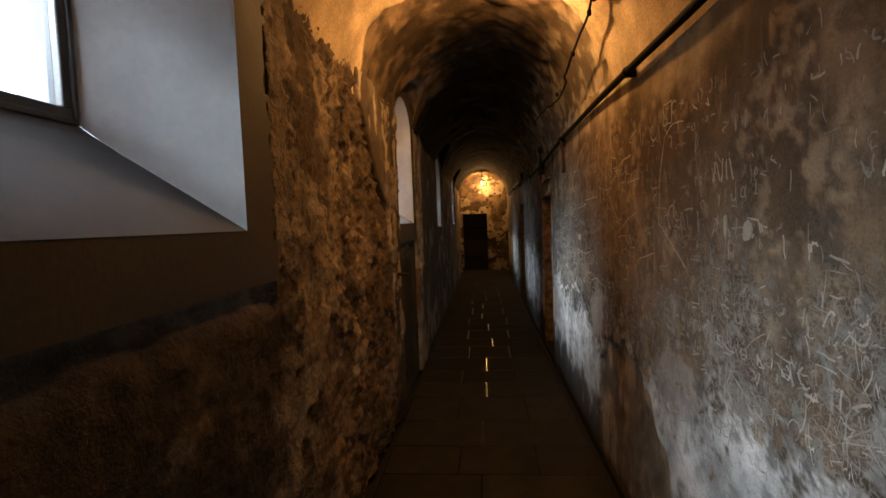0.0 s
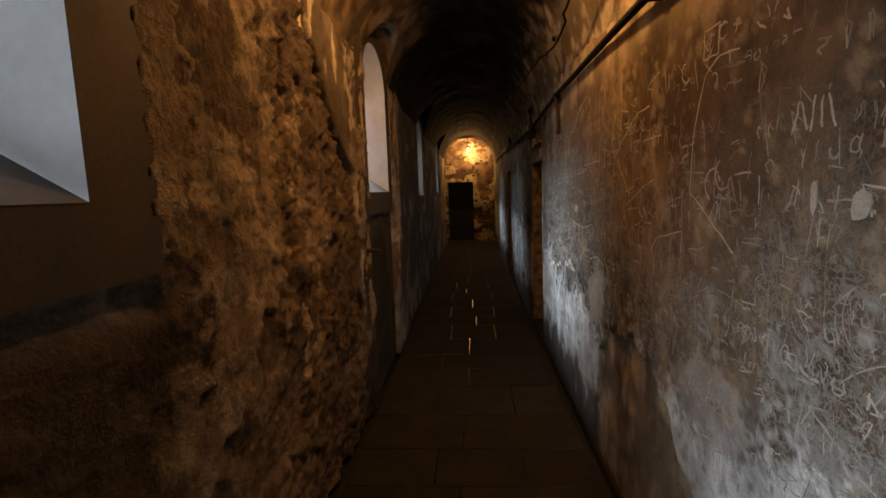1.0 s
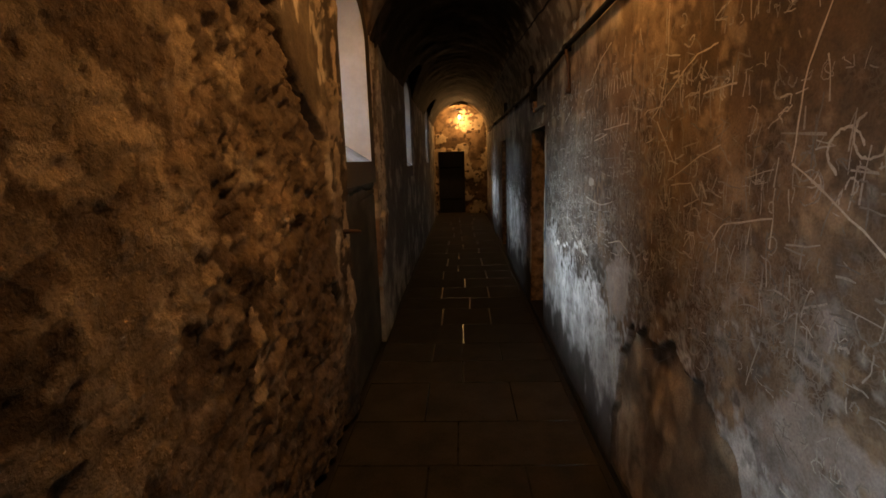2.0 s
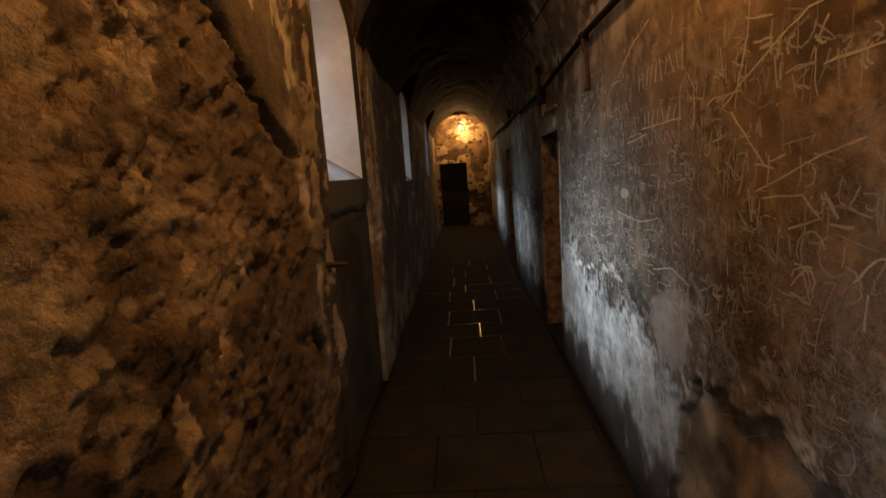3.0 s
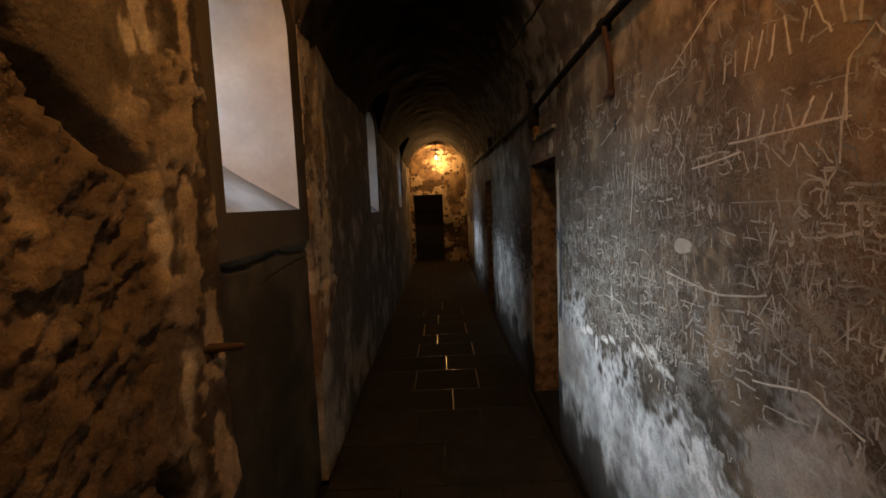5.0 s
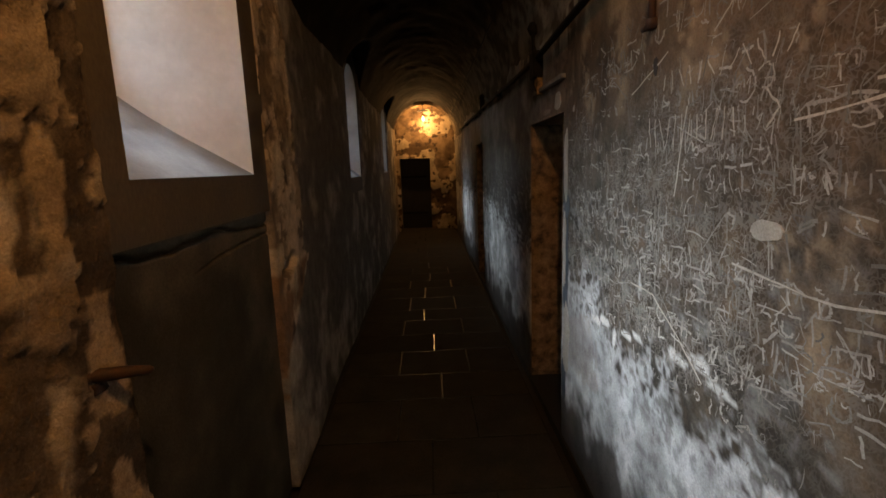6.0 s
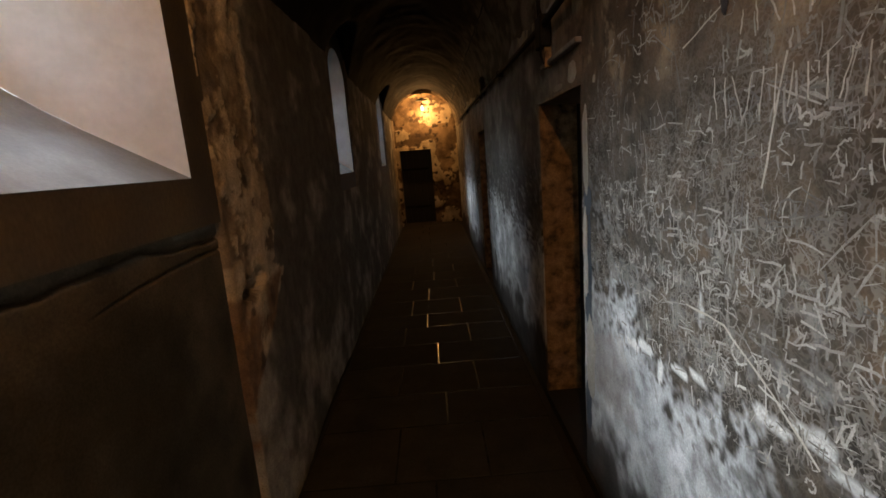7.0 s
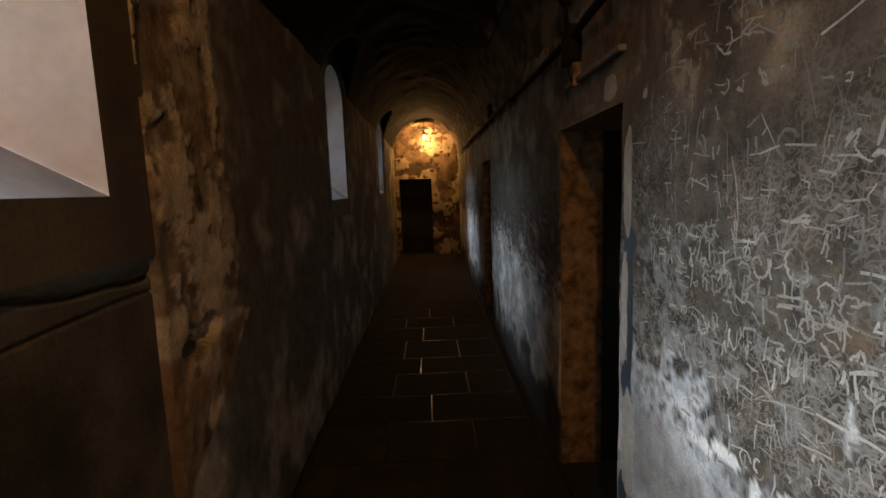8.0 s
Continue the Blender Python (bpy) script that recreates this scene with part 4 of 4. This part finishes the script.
# ---- scratches ----
def strokes(name, count, seed, ylim, zlim, length, width, parent, mat, weight=None):
    """Short scratched lines following the wall's face."""
    rs = np.random.RandomState(seed)
    verts, faces = [], []
    cand_y, cand_z = rs.uniform(*ylim, count * 9), rs.uniform(*zlim, count * 9)
    pick = np.nonzero(rs.rand(count * 9) < weight(cand_y, cand_z))[0][:count]
    for cy, cz in zip(cand_y[pick], cand_z[pick]):
        ln = length[0] * (length[1] / length[0]) ** rs.rand()
        kind = rs.rand()
        ang = (math.pi / 2 + rs.normal(0, 0.25)) if kind < 0.5 else (rs.normal(0, 0.25) if kind < 0.75 else rs.uniform(0, math.pi))
        bend = rs.normal(0, 0.4) if rs.rand() < 0.85 else rs.normal(0, 1.8)
        m = 7
        w = rs.uniform(*width)
        t = np.linspace(-0.5, 0.5, m)
        th = ang + bend * t
        if rs.rand() < 0.35:
            turn = rs.choice([-1, 1]) * rs.uniform(1.2, 2.6)
            th = np.where(np.arange(m) >= rs.randint(2, 6), ang + turn, ang)
        yy = cy + np.cumsum(np.cos(th)) * ln / m
        zz = cz + np.cumsum(np.sin(th)) * ln / m
        ww = w / 2 * (0.35 + 0.65 * np.sin(np.pi * np.linspace(0.12, 0.88, m))) * rs.uniform(0.7, 1.2, m)
        ny, nz = -np.sin(th) * ww, np.cos(th) * ww
        py, pz = np.stack([yy + ny, yy - ny], 1).ravel(), np.stack([zz + nz, zz - nz], 1).ravel()
        o = len(verts)
        verts += [(0.0, a, b) for a, b in zip(py, pz)]
        faces += [(o + 2 * k, o + 2 * k + 1, o + 2 * k + 3, o + 2 * k + 2) for k in range(m - 1)]
    v = np.array(verts)
    v[:, 0] = RX - right_relief(v[:, 1], v[:, 2]) - 0.0013
    me = bpy.data.meshes.new(name)
    me.from_pydata(v.tolist(), [], faces)
    me.materials.append(mat)
    ob = new(name, me)
    ob.parent = parent
    ob["kind"] = "stuff"
    return ob


strokes("scratched_marks", 1700, 5, (0.6, 6.68), (0.6, 2.6), (0.02, 0.085), (0.0018, 0.0048), wall_right, M_SCRATCH, crowd)
strokes("long_scratches", 190, 9, (0.6, 6.60), (0.7, 2.55), (0.10, 0.30), (0.003, 0.0065), wall_right, M_SCRATCH, crowd)



def cut_shape(rs, tall):
    """A knot of one to three crooked cuts, none of them a letter, in a box of the given height."""
    out = []
    for _ in range(rs.randint(1, 3)):
        kind, wide = rs.rand(), 1.0 * tall
        u, tilt = rs.uniform(0, wide), rs.normal(0, 0.14)
        if kind < 0.42:
            low, high = rs.uniform(0, 0.25) * tall, rs.uniform(0.6, 1.1) * tall
            out.append([(u, low), (u + tilt * high, high)])
        elif kind < 0.62:
            v = rs.uniform(0.05, 0.95) * tall
            out.append([(0, v), (wide * rs.uniform(0.6, 1.1), v + tilt * tall)])
        elif kind < 0.78:
            start, turn = rs.uniform(0, 6.28), rs.uniform(2.2, 5.2) * rs.choice([-1, 1])
            r, c = tall * rs.uniform(0.2, 0.45), rs.uniform(0.35, 0.65) * tall
            out.append([(wide / 2 + 0.95 * r * math.cos(start + turn * k / 7), c + r * math.sin(start + turn * k / 7)) for k in range(8)])
        else:
            n = rs.randint(3, 5)
            out.append([(wide * rs.uniform(0, 1), rs.uniform(0, 1) * tall) for k in range(n)])
    return out


def scrawl(seed, rows, ylim, zlim, tall_range, extra):
    """Rows of crooked cuts: each a chain of points."""
    rs = np.random.RandomState(seed)
    out = []
    for _ in range(rows):
        y0, z0 = rs.uniform(*ylim), rs.uniform(*zlim)
        if rs.rand() > float(crowd(np.array([y0]), np.array([z0]))[0]) + extra or float(bald(np.array([y0]), np.array([z0]))[0]) > 0:
            continue
        tall = tall_range[0] * (tall_range[1] / tall_range[0]) ** rs.rand()
        rise = rs.normal(0, 0.07)
        for k in range(rs.randint(3, 9)):
            y, z = y0 - k * tall * 1.2, z0 + k * tall * 1.2 * rise
            if y > 0.8:
                out += [[(y - u, z + v) for u, v in line] for line in cut_shape(rs, tall * rs.uniform(0.8, 1.15))]
    return out


def carved(lines, width, parent, seed):
    """Bold single cuts: each a chain of (y, z) points."""
    rs = np.random.RandomState(seed)
    for line in lines:
        p = np.array(line, float)
        t = np.linspace(0, len(p) - 1, 5 * (len(p) - 1) + 1)
        yy = np.interp(t, range(len(p)), p[:, 0]) + rs.normal(0, 0.0015, len(t))
        zz = np.interp(t, range(len(p)), p[:, 1]) + rs.normal(0, 0.0015, len(t))
        dy, dz = np.gradient(yy), np.gradient(zz)
        ln = np.hypot(dy, dz) + 1e-9
        w = width / 2 * rs.uniform(0.6, 1.3, len(t))
        ny, nz = -dz / ln * w, dy / ln * w
        py, pz = np.stack([yy + ny, yy - ny], 1).ravel(), np.stack([zz + nz, zz - nz], 1).ravel()
        v = np.stack([RX - right_relief(py, pz) - 0.0019, py, pz], 1)
        me = bpy.data.meshes.new("carved_line")
        me.from_pydata(v.tolist(), [], [(2 * k, 2 * k + 1, 2 * k + 3, 2 * k + 2) for k in range(len(t) - 1)])
        me.materials.append(M_DEEP)
        ob = new("carved_line", me)
        ob.parent = parent


def carved_mass(lines, width, parent, seed):
    """Many cuts in one mesh."""
    rs = np.random.RandomState(seed)
    verts, faces = [], []
    for line in lines:
        p = np.array(line, float)
        t = np.linspace(0, len(p) - 1, 3 * (len(p) - 1) + 1)
        yy = np.interp(t, range(len(p)), p[:, 0]) + rs.normal(0, 0.002, len(t))
        zz = np.interp(t, range(len(p)), p[:, 1]) + rs.normal(0, 0.002, len(t))
        dy, dz = np.gradient(yy), np.gradient(zz)
        ln = np.hypot(dy, dz) + 1e-9
        w = width / 2 * rs.uniform(0.6, 1.3, len(t)) * rs.uniform(0.6, 1.2)
        ny, nz = -dz / ln * w, dy / ln * w
        o = len(verts)
        verts += [(0.0, a, b) for a, b in zip(np.stack([yy + ny, yy - ny], 1).ravel(), np.stack([zz + nz, zz - nz], 1).ravel())]
        faces += [(o + 2 * k, o + 2 * k + 1, o + 2 * k + 3, o + 2 * k + 2) for k in range(len(t) - 1)]
    v = np.array(verts)
    v[:, 0] = RX - right_relief(v[:, 1], v[:, 2]) - 0.0016
    me = bpy.data.meshes.new("scrawled_marks")
    me.from_pydata(v.tolist(), [], faces)
    me.materials.append(M_SCRATCH)
    ob = new("scrawled_marks", me)
    ob.parent = parent
    ob["kind"] = "stuff"


carved_mass(scrawl(21, 460, (1.2, 6.55), (0.95, 2.35), (0.035, 0.06), 0.05), 0.0042, wall_right, 4)
carved_mass(scrawl(22, 120, (4.0, 6.5), (1.2, 2.4), (0.06, 0.105), 0.45), 0.0068, wall_right, 5)
carved_mass(scrawl(25, 48, (4.6, 6.6), (0.95, 1.7), (0.05, 0.08), 0.6), 0.0066, wall_right, 8)
carved_mass(scrawl(23, 125, (1.1, 3.0), (0.6, 2.4), (0.05, 0.085), 0.10), 0.0066, wall_right, 6)
carved_mass(scrawl(24, 62, (2.9, 4.3), (1.3, 2.45), (0.07, 0.15), 0.5), 0.0066, wall_right, 7)


def bars(y0, y1, z, tall, n, seed, lean=0.0):
    """A row of plain upright cuts."""
    rs = np.random.RandomState(seed)
    out = []
    for k in range(n):
        y = y0 + (y1 - y0) * (k + 0.5) / n
        h = tall * rs.uniform(0.75, 1.1)
        d = rs.normal(lean, 0.012)
        out.append([(y - d, z - h / 2 + lean * k), (y + d, z + h / 2 + lean * k)])
    return out


carved(bars(4.70, 4.20, 2.21, 0.095, 10, 1, 0.003) + bars(4.64, 4.24, 2.03, 0.07, 8, 2) + bars(2.40, 2.25, 2.0, 0.085, 5, 3), 0.0075, wall_right, 1)
carved(bars(5.60, 5.05, 1.95, 0.10, 12, 4) + bars(5.5, 4.85, 2.12, 0.065, 12, 5) + bars(4.6, 4.3, 1.93, 0.06, 7, 6) + bars(2.95, 2.85, 2.33, 0.05, 3, 7), 0.0048, wall_right, 2)
carved([[(2.91, 2.28), (2.91, 2.38), (2.81, 2.38), (2.81, 2.28), (2.91, 2.28)],
        [(3.0, 1.80), (2.98, 2.05), (2.9, 2.22), (2.8, 2.27), (2.68, 2.26)], [(3.0, 1.80), (2.85, 1.72), (2.66, 1.60)],
        [(3.36, 1.52), (3.30, 1.59), (3.05, 1.64), (3.05, 1.55)], [(4.66, 1.99), (4.25, 2.0)], [(4.28, 1.90), (4.26, 2.12), (4.20, 2.17), (4.15, 2.1), (4.15, 1.95)],
        [(3.95, 2.0), (3.72, 2.12), (3.55, 2.2), (3.42, 2.21)], [(3.9, 1.98), (3.72, 1.80)], [(3.88, 1.99), (3.80, 2.2), (3.79, 2.45)], [(3.75, 1.72), (3.5, 1.82), (3.36, 1.86)],
        [(3.72, 1.70), (3.55, 1.72), (3.48, 1.66), (3.6, 1.62)], [(5.32, 2.02), (5.38, 1.72)], [(5.75, 2.12), (5.45, 2.22)], [(5.0, 2.3), (4.75, 2.42), (4.55, 2.47)],
        [(5.2, 2.22), (5.12, 2.28), (4.95, 2.28)], [(4.85, 1.93), (4.6, 1.96)], [(4.95, 2.02), (4.90, 1.97), (4.94, 1.92)], [(4.55, 1.30), (4.35, 1.35), (4.2, 1.30)],
        [(4.05, 2.02), (4.0, 2.04), (3.84, 2.04)], [(3.5, 2.05), (3.3, 2.06)], [(5.05, 1.55), (4.7, 1.52), (4.5, 1.56)], [(5.7, 1.33), (5.5, 1.33), (5.3, 1.22), (5.15, 1.12)]], 0.0065, wall_right, 3)

PATCHES = [  # y, z, width, height, seed
    (2.16, 1.775, 0.05, 0.07, 1), (2.30, 1.79, 0.025, 0.09, 2), (4.92, 1.66, 0.12, 0.055, 3),
    (6.685, 1.83, 0.08, 0.44, 13), (6.70, 1.30, 0.06, 0.50, 14), (6.66, 0.72, 0.12, 0.48, 15), (6.90, 2.25, 0.14, 0.12, 16), (7.2, 2.21, 0.2, 0.04, 17),
    (6.55, 2.16, 0.03, 0.035, 18), (5.25, 2.80, 0.16, 0.22, 19), (5.05, 2.92, 0.12, 0.14, 20), (5.5, 2.86, 0.10, 0.16, 21),
]
for y, z, w, h, seed in PATCHES:
    flake(wall_right, 1, y, z, w, h, M_CHIP, seed, "bald patch of bare lime plaster")
for y, z, w, h, seed in ((6.665, 1.58, 0.10, 0.16, 31), (6.645, 1.25, 0.05, 0.5, 32), (6.68, 0.98, 0.10, 0.20, 33), (6.70, 0.40, 0.08, 0.30, 34)):
    flake(wall_right, 1, y, z, w, h, M_BLUE, seed, "remnant of dark blue paint", 0.0025)
flake(wall_right, 1, 5.545, 2.19, 0.03, 0.07, M_GUTTER, 41, "small dark hole in the plaster", 0.002)

# ---- flagstones ----
rs = np.random.RandomState(11)
y, row = Y0, 0
while y < Y1 + 0.2:
    d = rs.uniform(0.40, 0.60)
    cuts = [-0.70] + ([(-0.70 + 1.6 * f) for f in ((0.30 + 0.08 * rs.rand(), 0.68 + 0.06 * rs.rand()) if row % 2 else (0.50 + 0.12 * (rs.rand() - 0.5),))]) + [0.90]
    for a, b in zip(cuts, cuts[1:]):
        g = 0.0062
        bm = bmesh.new()
        add_box(bm, a + g, b - g, y + g, y + d - g, -0.03, 0.0022 + 0.002 * rs.rand())
        top = [e for e in bm.edges if all(v.co.z > -0.01 for v in e.verts)]
        bmesh.ops.bevel(bm, geom=top, offset=0.003, segments=1, affect="EDGES")
        for v in bm.verts:
            v.co.x += 0.004 * (rs.rand() - 0.5)
            v.co.y += 0.004 * (rs.rand() - 0.5)
        part("flagstone", bm, M_SLAB, floor)
    y += d
    row += 1
